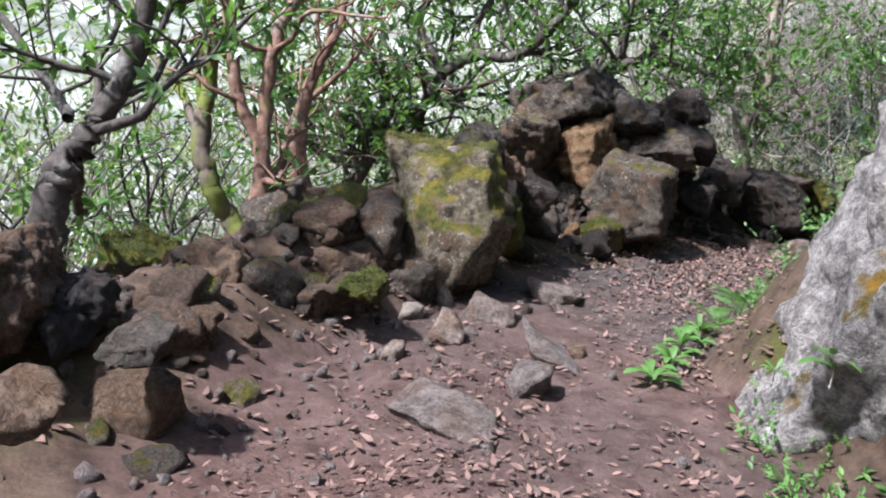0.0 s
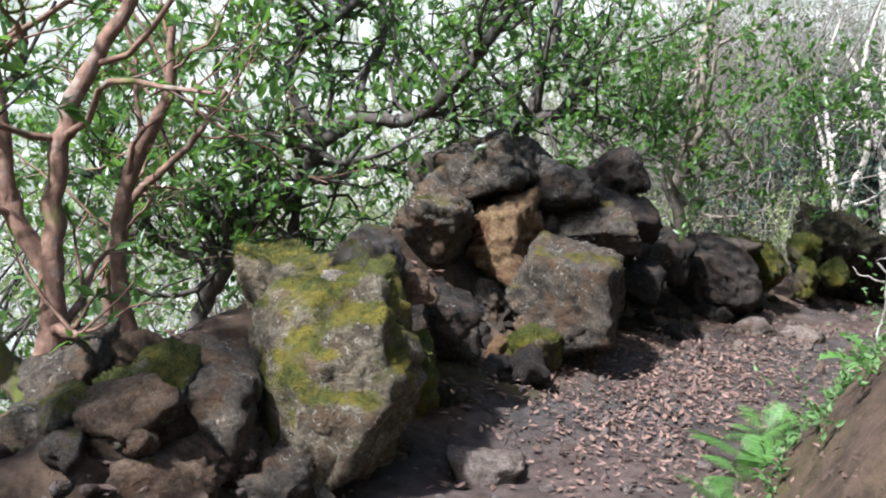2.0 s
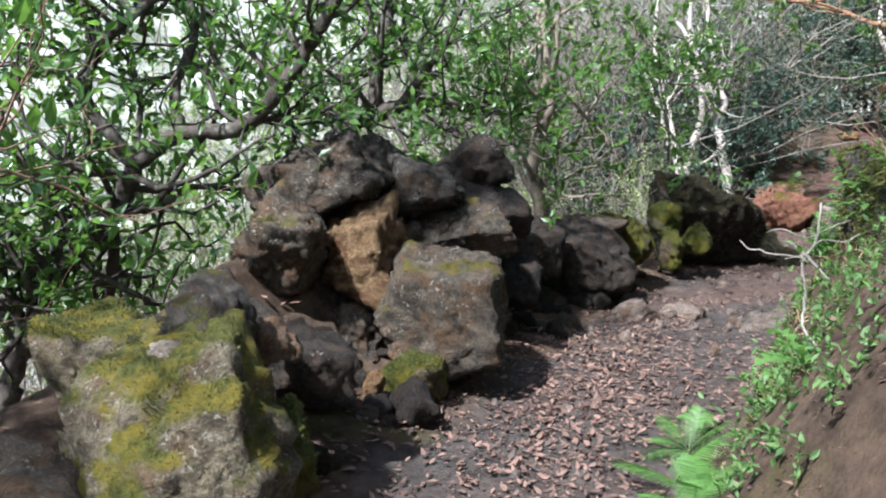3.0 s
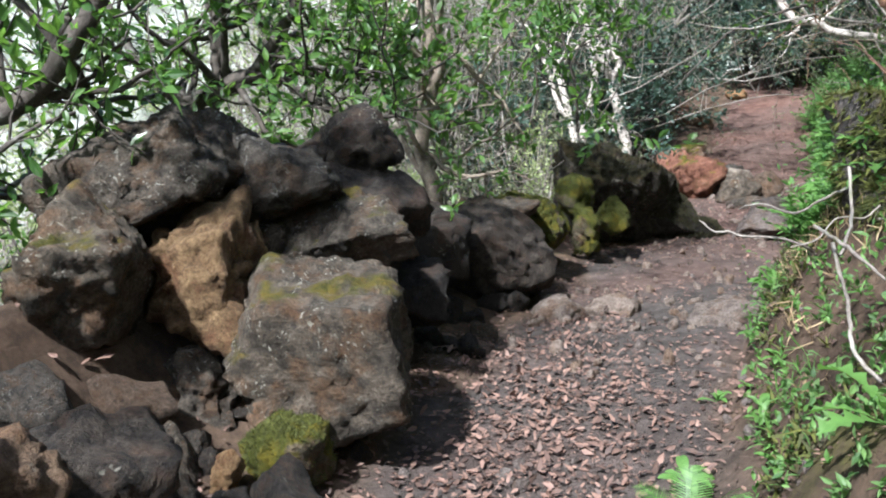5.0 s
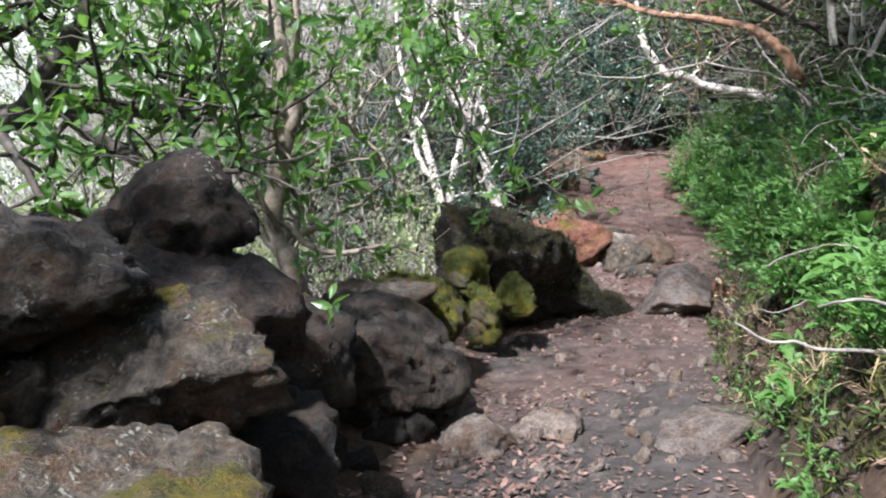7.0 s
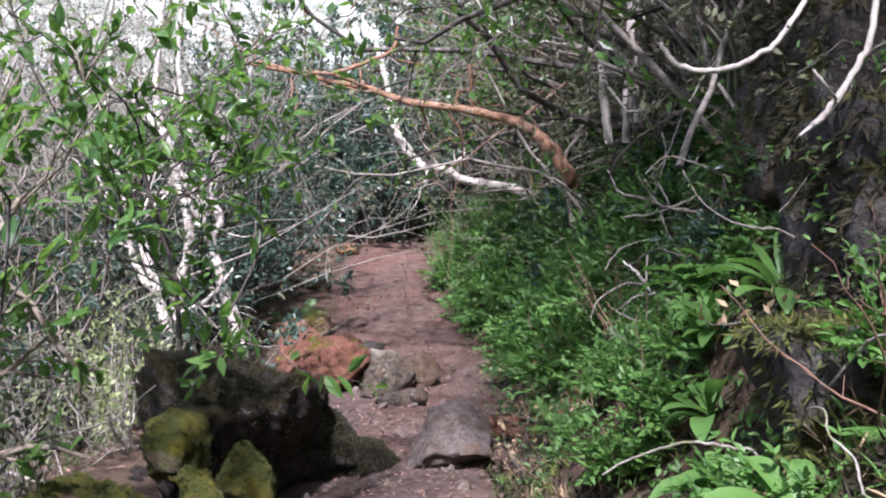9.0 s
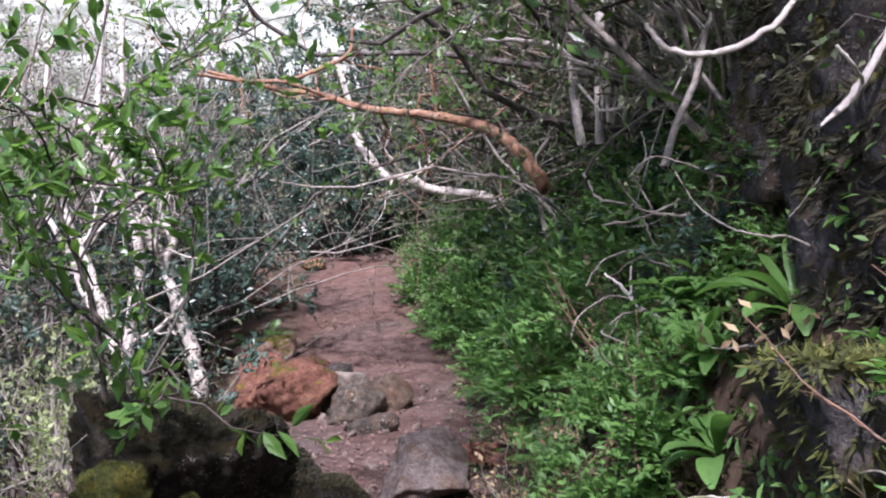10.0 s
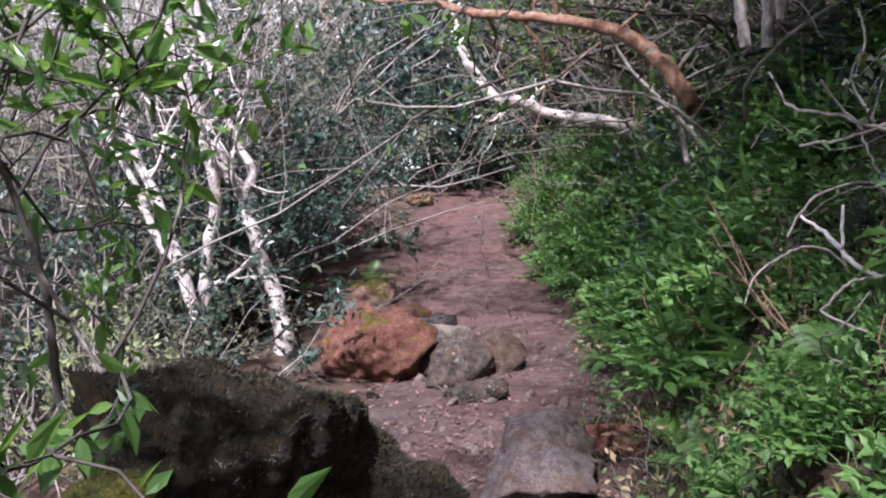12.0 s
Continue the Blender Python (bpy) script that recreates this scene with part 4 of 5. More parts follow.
limb([(8.07, 14.23, -0.31), (8.04, 14.30, -0.00), (7.98, 14.40, 0.41), (7.96, 14.46, 0.72), (7.83, 14.64, 1.19), (7.76, 14.77, 1.60), (7.70, 14.89, 2.17), (7.78, 14.87, 2.78), (7.86, 14.85, 3.28)], (0.077, 0.066, 0.061, 0.061, 0.056, 0.046, 0.036, 0.026, 0.020))
limb([(7.96, 14.46, 0.72), (8.04, 14.39, 0.92), (7.96, 14.52, 1.28), (7.90, 14.64, 1.80), (7.88, 14.73, 2.46), (7.95, 14.72, 3.07)], (0.046, 0.041, 0.036, 0.031, 0.026, 0.020))
limb([(7.51, 14.54, -0.25), (7.60, 14.50, 0.25), (7.71, 14.44, 0.79), (7.66, 14.54, 1.29), (7.60, 14.66, 1.75), (7.42, 14.89, 2.15)], (0.055, 0.050, 0.045, 0.040, 0.030, 0.025))
limb([(7.37, 14.39, -0.21), (7.33, 14.50, 0.28), (7.26, 14.61, 0.77), (7.18, 14.75, 1.21), (7.14, 14.88, 1.95), (7.22, 14.86, 2.63)], (0.054, 0.049, 0.044, 0.034, 0.024, 0.020))
limb([(7.42, 14.53, 0.12), (7.27, 14.72, 0.47), (7.22, 14.82, 0.87), (7.04, 15.07, 1.47)], (0.035, 0.035, 0.030, 0.020))
limb([(7.56, 14.51, -0.00), (7.78, 14.29, 0.14), (7.98, 14.12, 0.43)], (0.020, 0.020, 0.015))
tree("tree", "cluster of bleached white trunks beside the trail", "bark_white", 17, 120)

limb([(9.19, 10.90, 1.18), (9.14, 10.96, 1.31), (9.11, 11.16, 1.57), (9.09, 11.50, 1.76), (8.98, 11.92, 1.88), (8.79, 12.41, 1.97), (8.69, 12.83, 2.12), (8.51, 13.32, 2.25), (8.25, 13.91, 2.45)], (0.062, 0.06, 0.054, 0.044, 0.038, 0.034, 0.028, 0.022, 0.015))
limb([(8.69, 12.83, 2.12), (8.31, 12.95, 2.25), (7.93, 13.06, 2.26), (7.54, 13.18, 2.32)], (0.019, 0.018, 0.018, 0.013))
limb([(8.24, 12.87, 2.24), (8.40, 12.57, 2.33), (8.49, 12.34, 2.42), (8.54, 12.31, 2.63)], (0.018, 0.018, 0.018, 0.013))
tree("tree", "orange-barked heather tree arching over the trail", "bark_orange", 18, 160)

limb([(11.78, 12.79, 0.88), (11.58, 13.31, 1.06), (11.28, 13.78, 1.17), (11.08, 14.01, 1.32), (10.91, 14.20, 1.37), (10.80, 14.34, 1.60), (10.71, 14.46, 1.88), (10.70, 14.51, 2.23), (10.64, 14.64, 2.89)], (0.055, 0.056, 0.056, 0.056, 0.056, 0.056, 0.050, 0.037, 0.031))
tree("tree", "white-barked crooked trunk leaning over the trail end", "bark_white", 19, 60)

limb([(8.71, 10.27, 1.51), (8.71, 10.31, 1.85), (8.70, 10.35, 2.18), (8.49, 10.58, 2.29), (8.29, 10.80, 2.31)], (0.033, 0.033, 0.030, 0.018, 0.011))
limb([(9.08, 10.32, 1.52), (9.12, 10.33, 1.94), (9.17, 10.33, 2.44), (9.25, 10.33, 3.21)], (0.035, 0.039, 0.039, 0.031))
limb([(9.23, 10.32, 1.68), (9.29, 10.35, 2.46), (9.38, 10.31, 3.04)], (0.024, 0.024, 0.020))
tree("tree", "thin white-barked trunks on top of the bank", "bark_white", 20, 100)

limb([(4.53, 9.91, 0.64), (4.54, 9.92, 0.82), (4.54, 9.94, 0.96), (4.52, 9.98, 1.14), (4.49, 10.02, 1.32), (4.49, 10.05, 1.54), (4.49, 10.07, 1.79)], (0.012, 0.011, 0.011, 0.009, 0.009, 0.007, 0.005))
limb([(4.54, 9.94, 0.96), (4.54, 9.77, 0.83), (4.53, 9.63, 0.75)], (0.007, 0.005, 0.005))
limb([(4.52, 9.98, 1.14), (4.65, 10.00, 1.30), (4.73, 9.92, 1.35)], (0.005, 0.006, 0.004))
limb([(4.49, 10.02, 1.32), (4.63, 10.05, 1.58), (4.76, 10.08, 1.75)], (0.005, 0.006, 0.004))
limb([(4.54, 9.94, 0.96), (4.51, 10.27, 1.02), (4.48, 10.45, 1.14)], (0.007, 0.006, 0.006))
tree("shrub", "leafy young laurel shrub beside the mossy boulder", "bark_dark", 21, 250)

limb([(5.13, 7.94, 1.77), (5.17, 7.89, 1.69), (5.24, 7.79, 1.67), (5.33, 7.70, 1.71), (5.39, 7.63, 1.78), (5.46, 7.57, 1.91)], (0.007, 0.009, 0.010, 0.010, 0.010, 0.010))
limb([(5.00, 7.43, 1.44), (5.05, 7.37, 1.51), (5.11, 7.32, 1.61), (5.15, 7.28, 1.72), (5.18, 7.27, 1.90)], (0.004, 0.012, 0.010, 0.010, 0.009))
limb([(5.08, 7.35, 1.53), (4.96, 7.34, 1.57), (4.93, 7.37, 1.62)], (0.006, 0.004, 0.004))
twig("root", "bare pale root looping from the bank", "bark_white")

limb([(7.01, 9.27, 1.33), (6.96, 9.16, 1.20), (6.98, 9.00, 1.16), (7.05, 8.91, 1.11), (7.19, 8.77, 1.09), (7.17, 8.65, 1.18), (7.20, 8.64, 1.34)], (0.005, 0.007, 0.007, 0.010, 0.010, 0.007, 0.005))
limb([(6.97, 9.14, 1.06), (6.99, 8.98, 1.08), (7.11, 8.86, 1.13), (7.17, 8.80, 1.17)], (0.007, 0.007, 0.007, 0.007))
limb([(7.04, 8.93, 1.09), (7.07, 9.05, 1.21), (7.04, 9.09, 1.29)], (0.007, 0.005, 0.005))
limb([(7.02, 8.94, 1.09), (6.95, 8.86, 0.97), (7.00, 8.79, 0.85)], (0.005, 0.005, 0.005))
limb([(7.06, 8.91, 1.13), (7.11, 9.01, 1.28), (7.16, 8.98, 1.41), (7.15, 9.00, 1.53)], (0.007, 0.005, 0.005, 0.005))
twig("root", "tangle of thin dry roots hanging on the bank", "bark_grey")

limb([(6.86, 9.09, 0.82), (6.83, 8.96, 0.74), (6.77, 8.87, 0.68), (6.75, 8.74, 0.63), (6.82, 8.67, 0.61)], (0.005, 0.010, 0.009, 0.009, 0.007))
limb([(6.86, 8.94, 0.86), (6.80, 8.92, 0.72), (6.77, 8.87, 0.68)], (0.005, 0.007, 0.007))
twig("root", "pale forked dead twig on the bank", "bark_white")

limb([(6.43, 8.76, 0.35), (6.39, 8.65, 0.29), (6.35, 8.54, 0.28), (6.40, 8.49, 0.28)], (0.004, 0.006, 0.006, 0.004))
limb([(2.66, 5.64, 0.80), (2.60, 5.52, 0.67), (2.52, 5.42, 0.57), (2.50, 5.31, 0.52)], (0.006, 0.006, 0.006, 0.006))
limb([(2.62, 5.67, 0.85), (2.62, 5.55, 0.81), (2.62, 5.42, 0.75)], (0.005, 0.006, 0.004))
limb([(2.81, 5.73, 0.99), (2.72, 5.63, 0.86), (2.60, 5.55, 0.79)], (0.005, 0.005, 0.005))
twig("root", "thin dry twig low on the bank", "bark_grey")


# ---- the thicket on the falling slope and round the trail's end ----
rs = np.random.RandomState(77)
SLOPE = "tall evergreen laurel shrub on the slope below the trail"
for i in range(34):
    s = rs.uniform(0.0, 15)
    d = -rs.uniform(6.5, 11.0) if i < 20 else -rs.uniform(10, 18)
    x, y = beside(s, d)
    tall = rs.uniform(2.4, 3.6) + (-d - 5) * 0.4
    bush("shrub", x, y, 1.7, tall, SLOPE, "bark_grey", "laurel" if i % 3 == 0 else "pale", 200 + i, 9, 10, 0.10, 0.9)
for i in range(6):
    x, y = beside(rs.uniform(3, 12), -rs.uniform(4.0, 5.5))
    bush("shrub", x, y, 1.2, rs.uniform(2.5, 3.6), "open laurel shrub with thin dark stems", "bark_dark", "laurel", 260 + i, 8, 9, 0.09, 0.9)
for i in range(16):
    x, y = beside(rs.uniform(9.5, 16), -rs.uniform(1.8, 3.6))
    bush("shrub", x, y, 0.8, rs.uniform(0.9, 1.7), "grey dry tangled undergrowth shrub below the wall", "bark_grey", "pale" if i % 2 else "heather", 300 + i, 12, 7, 0.05, 0.9, thick=0.009)
for i in range(14):
    x, y = beside(rs.uniform(16, 21), -rs.uniform(1.3, 3.5))
    bush("shrub", x, y, 1.1, rs.uniform(2.0, 3.4), "dense bluish-green shrub at the trail edge", "bark_dark", "blue", 330 + i, 12, 30, 0.08, 0.9, thick=0.022)
for i in range(14):
    x, y = beside(rs.uniform(25.5, 29), rs.uniform(-4, 4))
    bush("shrub", x, y, 1.3, rs.uniform(1.8, 3.2), "dense dark shrub closing the trail end", "bark_dark", "blue", 520 + i, 12, 40, 0.09, 0.8, thick=0.02)
for i in range(26):
    x, y = beside(rs.uniform(24.5, 31), rs.choice([-1, 1]) * rs.uniform(1.0, 5))
    bush("tree", x, y, 1.0, rs.uniform(3.5, 5.5), "dark crowded tree closing over the trail end", "bark_dark", "blue", 360 + i, 9, 60, 0.11, 1.2, thick=0.05)
for i in range(22):
    x, y = beside(rs.uniform(8.5, 20), rs.uniform(1.9, 4.0))
    bush("shrub", x, y, 2.2, rs.uniform(2.4, 3.8), "grey heather shrub leaning from the bank", "bark_grey", "heather", 400 + i, 12, 26, 0.05, 0.55, thick=0.02)
# canopy added over the trail, mostly out of view, to block sun and sky light
for i in range(26):
    s = -5 + i * 1.05
    x, y = beside(s, rs.uniform(2.7, 3.4))
    x1, y1 = beside(s, 0.5)
    lean = np.array([x1 - x, y1 - y]) * rs.uniform(0.35, 0.6)
    bush("tree", x, y, 1.6, rs.uniform(3.2, 4.6), "evergreen tree added on the bank to shade the trail", "bark_dark", "laurel", 430 + i, 8, 13, 0.11, 0.75, thick=0.035, lean=lean)

for i in range(14):
    x, y = beside(rs.uniform(15, 21), -rs.uniform(2.5, 6))
    bush("shrub", x, y, 1.8, rs.uniform(4.0, 5.6), "tall dry grey-brown heather with bare twigs", "bark_grey", "heather", 450 + i, 9, 8, 0.05, 0.9, kinds=7, thick=0.018)
for i in range(9):
    x, y = beside(rs.uniform(11, 19), rs.uniform(2.7, 3.8))
    bush("shrub", x, y, 3.4, rs.uniform(3.0, 4.0), "bare heather branches arching over the trail", "bark_grey", "heather", 470 + i, 10, 10, 0.045, 0.5, kinds=7, thick=0.013)
for i in range(14):
    x, y = beside(rs.uniform(15, 25), -rs.uniform(3, 9))
    bush("shrub", x, y, 2.0, rs.uniform(5.0, 6.8), "tall grey heather with a twiggy crown", "bark_grey", "heather", 560 + i, 10, 14, 0.05, 0.9, kinds=7, thick=0.02)
for i in range(22):
    x, y = beside(rs.uniform(0, 12), -rs.uniform(5, 8))
    bush("shrub", x, y, 1.6, rs.uniform(3.6, 4.6), "pale-leaved twiggy shrub on the slope", "bark_grey", "pale", 490 + i, 9, 9, 0.08, 0.9, kinds=5, thick=0.016)
for i in range(9):
    s = rs.uniform(13.5, 21)
    x, y = beside(s, rs.uniform(2.9, 4.0))
    x1, y1 = beside(s, 0.3)
    lean = np.array([x1 - x, y1 - y]) * rs.uniform(0.2, 0.36)
    bush("heather_tree", x, y, 1.3, rs.uniform(3.2, 4.2), "twiggy brown heather tree leaning across the trail", "bark_brown" if i % 3 else "bark_red", "heather", 640 + i, 8, 12, 0.045, 0.9, kinds=8, thick=0.02, lean=lean)
for i in range(20):
    x, y = beside(rs.uniform(17.8, 24), -rs.uniform(2.0, 6.5))
    bush("heather_tree", x, y, 1.6, rs.uniform(4.5, 6.0), "grey-brown heather tree with fine bare twigs", "bark_grey", "heather", 670 + i, 8, 12, 0.045, 0.9, kinds=9, thick=0.02)
for i in range(8):
    x, y = beside(rs.uniform(17, 27), -rs.uniform(8, 14))
    bush("tree", x, y, 2.2, rs.uniform(8.5, 10.5), "tall pale-leaved tree on the slope below the trail", "bark_grey", "pale", 700 + i, 10, 16, 0.1, 0.9, kinds=6, thick=0.03)

# ---- plants on the bank ----
def on_bank(s, d):
    x, y = beside(s, d)
    return np.array([x, y, ground_at(x, y)])


def herb_cover(name, s0, s1, d0, d1, count, leaf, size, seed, label, shape="laurel", lift=0.1):
    rng = np.random.RandomState(seed)
    s, d = rng.uniform(s0, s1, count), rng.uniform(0, 1, count) ** 1.2 * (d1 - d0) + d0
    xy = np.array([beside(a, b) for a, b in zip(s, d)])
    keep = wave(xy[:, 0], xy[:, 1], 0.8, seed) + rng.normal(size=count) * 0.22 > -0.12
    xy = xy[keep]
    z = height(xy[:, 0], xy[:, 1])
    n = len(xy)
    k = 7
    base = np.repeat(np.column_stack([xy, z]), k, axis=0)
    step = np.tile(np.linspace(0.2, 1, k), n)
    stem = np.repeat(rng.normal(size=(n, 3)) * 0.5 + np.array([-0.35, 0.1, 0.75]), k, axis=0)
    tall = np.clip(0.55 + 0.75 * wave(xy[:, 0], xy[:, 1], 0.45, seed + 3), 0.15, 1.9) * rng.uniform(0.6, 1.5, n)
    pos = base + stem * (step * lift * np.repeat(tall, k))[:, None]
    way = stem * 0.4 + rng.normal(size=(n * k, 3)) * 0.7
    me_ = leaf_mesh(name, pos, way, rng.uniform(0.6, 1.3, n * k) * size, LEAF[leaf], shape, rng, 0.7)
    return tagged(new(name, me_), label, "plants", kind="stuff")


herb_cover("herbs", 11.5, 20.5, 1.0, 2.9, 1600, "fresh", 0.042, 51, "lush bright herbs covering the foot of the bank", lift=0.42)
herb_cover("herbs", 9.5, 20, 0.9, 3.6, 3000, "herb", 0.04, 56, "darker green herbs on the bank", lift=0.3)
herb_cover("herbs", 18, 25, 0.9, 2.6, 3600, "herb", 0.045, 58, "green herbs along the far trail edge", lift=0.35)
herb_cover("herbs", 5.0, 10, 0.7, 2.4, 1300, "herb", 0.035, 52, "patchy green herbs on the mossy bank", lift=0.14)
herb_cover("herbs", 5.0, 10.5, 0.6, 2.2, 900, "fresh", 0.033, 57, "patches of fresh herbs on the bank", lift=0.12)
herb_cover("herbs", 0.0, 5.5, 0.9, 2.2, 900, "fresh", 0.035, 53, "scattered fresh herbs on the rocky bank", lift=0.12)
herb_cover("grass", 7.0, 13, 0.75, 2.0, 1000, "straw", 0.09, 54, "dry straw-coloured grass tufts on the bank", "blade", 0.05)
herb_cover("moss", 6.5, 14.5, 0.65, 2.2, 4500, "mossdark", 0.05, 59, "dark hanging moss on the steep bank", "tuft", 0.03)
herb_cover("moss", 6.5, 14.5, 0.65, 2.2, 3000, "moss", 0.05, 60, "olive-green moss on the steep bank", "tuft", 0.03)
herb_cover("grass", 7.0, 13, 0.6, 1.3, 250, "fresh", 0.09, 55, "green grass tufts on the bank", "blade", 0.05)


def blade_leaf(name, length, width, lobes, droop, mat, seed):
    """A long leaf: midrib arching out and down, lobed edge, folded along the rib. Grows along +x."""
    rng = np.random.RandomState(seed)
    n = 9 + lobes * 2
    u = np.linspace(0, 1, n)
    x = length * (u - 0.12 * u ** 2)
    z = length * (0.55 * u - droop * u ** 2)
    w = width * np.sin(np.pi * np.clip(u * 0.92 + 0.06, 0, 1)) ** 0.7 * (0.5 + 0.9 * u)
    if lobes:
        w = w * (0.62 + 0.38 * np.sin(u * lobes * 2 * np.pi))
    w = np.maximum(w, 0.0015) * (1 + 0.1 * rng.uniform(-1, 1, n))
    mid = np.column_stack([x, 0 * x, z])
    left = np.column_stack([x + w * 0.35, w, z + w * 0.35])
    right = np.column_stack([x + w * 0.35, -w, z + w * 0.35])
    v = np.vstack([left, mid, right])
    i = np.arange(n - 1)
    f = np.vstack([np.column_stack([i, i + 1, n + i + 1, n + i]), np.column_stack([n + i, n + i + 1, 2 * n + i + 1, 2 * n + i])])
    return make_mesh(name, v, f, mat)


def frond_mesh(length, mat, seed):
    """A fern frond: arching rib with two rows of toothed leaflets."""
    rng = np.random.RandomState(seed)
    pieces = []
    u = np.linspace(0, 1, 12)
    rib = np.column_stack([length * u, 0 * u, length * (0.5 * u - 0.42 * u ** 2)])
    pieces.append(tube(rib, np.linspace(0.004, 0.001, 12), 3))
    for k in range(24):
        t = 0.12 + 0.86 * k / 23
        c = np.array([np.interp(t, u, rib[:, 0]), 0, np.interp(t, u, rib[:, 2])])
        ll = length * 0.3 * math.sin(math.pi * (0.12 + 0.86 * (1 - t))) * rng.uniform(0.9, 1.1)
        for side in (1, -1):
            m = 7
            a = np.linspace(0, 1, m)
            w = 0.055 * ll * (1 - a * 0.8) * (0.75 + 0.35 * (np.arange(m) % 2))
            px = c[0] + a * ll * 0.45
            py = side * a * ll
            pz = c[2] - 0.12 * ll * a ** 2
            top = np.column_stack([px + w, py, pz + 0.02 * ll])
            low = np.column_stack([px - w, py, pz])
            i = np.arange(m - 1)
            pieces.append((np.vstack([top, low]), np.column_stack([i, i + 1, m + i + 1, m + i])))
    v, f = join(pieces)
    return make_mesh("frond", v, f, mat)


ROSETTE_LEAVES = [blade_leaf("leaf", 0.2 * k, 0.028 * k, lob, dr, LEAF["fresh"], 5 + i) for i, (k, lob, dr) in enumerate(
    ((1.0, 0, 0.45), (0.85, 0, 0.7), (1.1, 0, 0.6), (0.7, 0, 0.2)))]
LOBED_LEAVES = [blade_leaf("leaf", 0.3 * k, 0.05 * k, 5, dr, LEAF["fresh"], 15 + i) for i, (k, dr) in enumerate(((1.0, 0.5), (0.8, 0.75), (1.15, 0.65)))]
FRONDS = [frond_mesh(0.38 * k, LEAF["fresh"], 25 + i) for i, k in enumerate((1.0, 0.8, 1.15))]
PLANT_LABELS = {"rosette": "fresh green rosette plant growing on the bank", "lobed": "tall sow-thistle with long lobed leaves on the bank", "fern": "bright green fern growing at the bank foot"}


def plant(kind, place, scale, count, seed):
    """A rosette plant or fern whose leaves are parts of their own."""
    rng = np.random.RandomState(seed)
    base = new("fern" if kind == "fern" else "plant")
    base.location = place
    base.rotation_euler = (0, 0, rng.uniform(0, 6.28))
    pool = {"rosette": ROSETTE_LEAVES, "lobed": LOBED_LEAVES, "fern": FRONDS}[kind]
    rise = 0.05 if kind != "fern" else 0.01
    v, f = tube(np.array([(0, 0, -0.08), (0.01, 0, -0.02), (0, 0, rise)]) * scale, np.array([0.008, 0.007, 0.005]) * scale, 5)
    part("stem", make_mesh("stem", v, f, BARK["bark_grey"]), base)
    for k in range(count):
        lf = part("frond" if kind == "fern" else "leaf", pool[rng.randint(len(pool))], base)
        lf.location = (0, 0, rise * scale * rng.uniform(0.3, 1.0))
        lf.rotation_euler = (rng.uniform(-0.2, 0.2), -rng.uniform(-0.25, 0.75) * (1 if k % 3 else 0.3), k * 2.4 + rng.uniform(-0.3, 0.3))
        q = scale * rng.uniform(0.75, 1.15)
        lf.scale = (q, q, q)
    tagged(base, PLANT_LABELS[kind], "fern" if kind == "fern" else "plant", "ferns on the bank" if kind == "fern" else "plants on the bank")


plant("lobed", (7.48, 8.68, 1.28), 1.15, 16, 93)
plant("rosette", (5.54, 7.69, 0.84), 1.40, 18, 94)
plant("rosette", (5.45, 7.92, 0.39), 1.20, 16, 95)
plant("rosette", (5.95, 8.18, 0.67), 1.00, 14, 96)
plant("rosette", (5.19, 7.50, 0.69), 0.60, 10, 97)
plant("lobed", (13.79, 13.12, 1.65), 1.00, 14, 98)
plant("rosette", (4.96, 7.61, 0.30), 1.30, 18, 99)
plant("rosette", (4.08, 7.33, 0.02), 1.00, 16, 100)
plant("rosette", (5.29, 8.18, -0.14), 0.80, 12, 101)
plant("rosette", (4.69, 7.56, 0.18), 0.80, 12, 102)
plant("lobed", (12.02, 12.04, 1.33), 1.10, 14, 103)
plant("fern", (10.98, 12.00, 0.64), 1.00, 10, 104)
plant("rosette", (3.14, 6.66, -0.15), 0.45, 8, 105)
plant("rosette", (3.61, 6.94, -0.05), 0.60, 10, 106)
plant("rosette", (2.89, 6.13, 0.02), 0.50, 9, 107)
plant("rosette", (3.19, 6.52, -0.05), 0.40, 8, 108)
plant("rosette", (7.11, 13.33, -0.64), 0.90, 12, 109)
plant("rosette", (1.46, 3.07, 0.44), 0.70, 12, 110)
plant("rosette", (1.41, 3.43, 0.29), 0.40, 8, 111)
plant("rosette", (-1.08, 3.08, 0.16), 0.35, 7, 112)
plant("lobed", (6.21, 8.32, 0.72), 1.00, 14, 113)
plant("rosette", (5.68, 8.17, 0.42), 1.10, 16, 114)
plant("rosette", (5.69, 8.00, 0.65), 1.20, 16, 115)
plant("rosette", (6.23, 8.26, 0.80), 1.10, 14, 116)
plant("rosette", (9.35, 10.42, 0.64), 0.80, 12, 117)
plant("lobed", (13.79, 13.03, 1.71), 1.00, 14, 118)
plant("fern", (12.57, 11.81, 1.75), 0.80, 9, 119)
plant("lobed", (13.32, 12.54, 1.67), 1.00, 14, 120)
plant("fern", (9.96, 10.54, 0.98), 0.90, 9, 121)
plant("rosette", (8.44, 9.83, 0.57), 1.00, 12, 122)
plant("rosette", (9.04, 10.45, 0.37), 1.00, 12, 123)
plant("fern", (9.26, 11.63, -0.63), 0.70, 9, 124)
plant("fern", (10.88, 13.44, -0.58), 0.80, 9, 125)
plant("fern", (8.90, 10.90, -0.15), 0.80, 9, 126)
plant("fern", (7.34, 9.56, 0.09), 0.90, 9, 127)
plant("rosette", (6.61, 8.83, 0.39), 1.00, 14, 128)
plant("fern", (9.86, 11.51, -0.08), 0.80, 9, 129)
plant("fern", (10.91, 13.26, -0.41), 0.80, 9, 130)
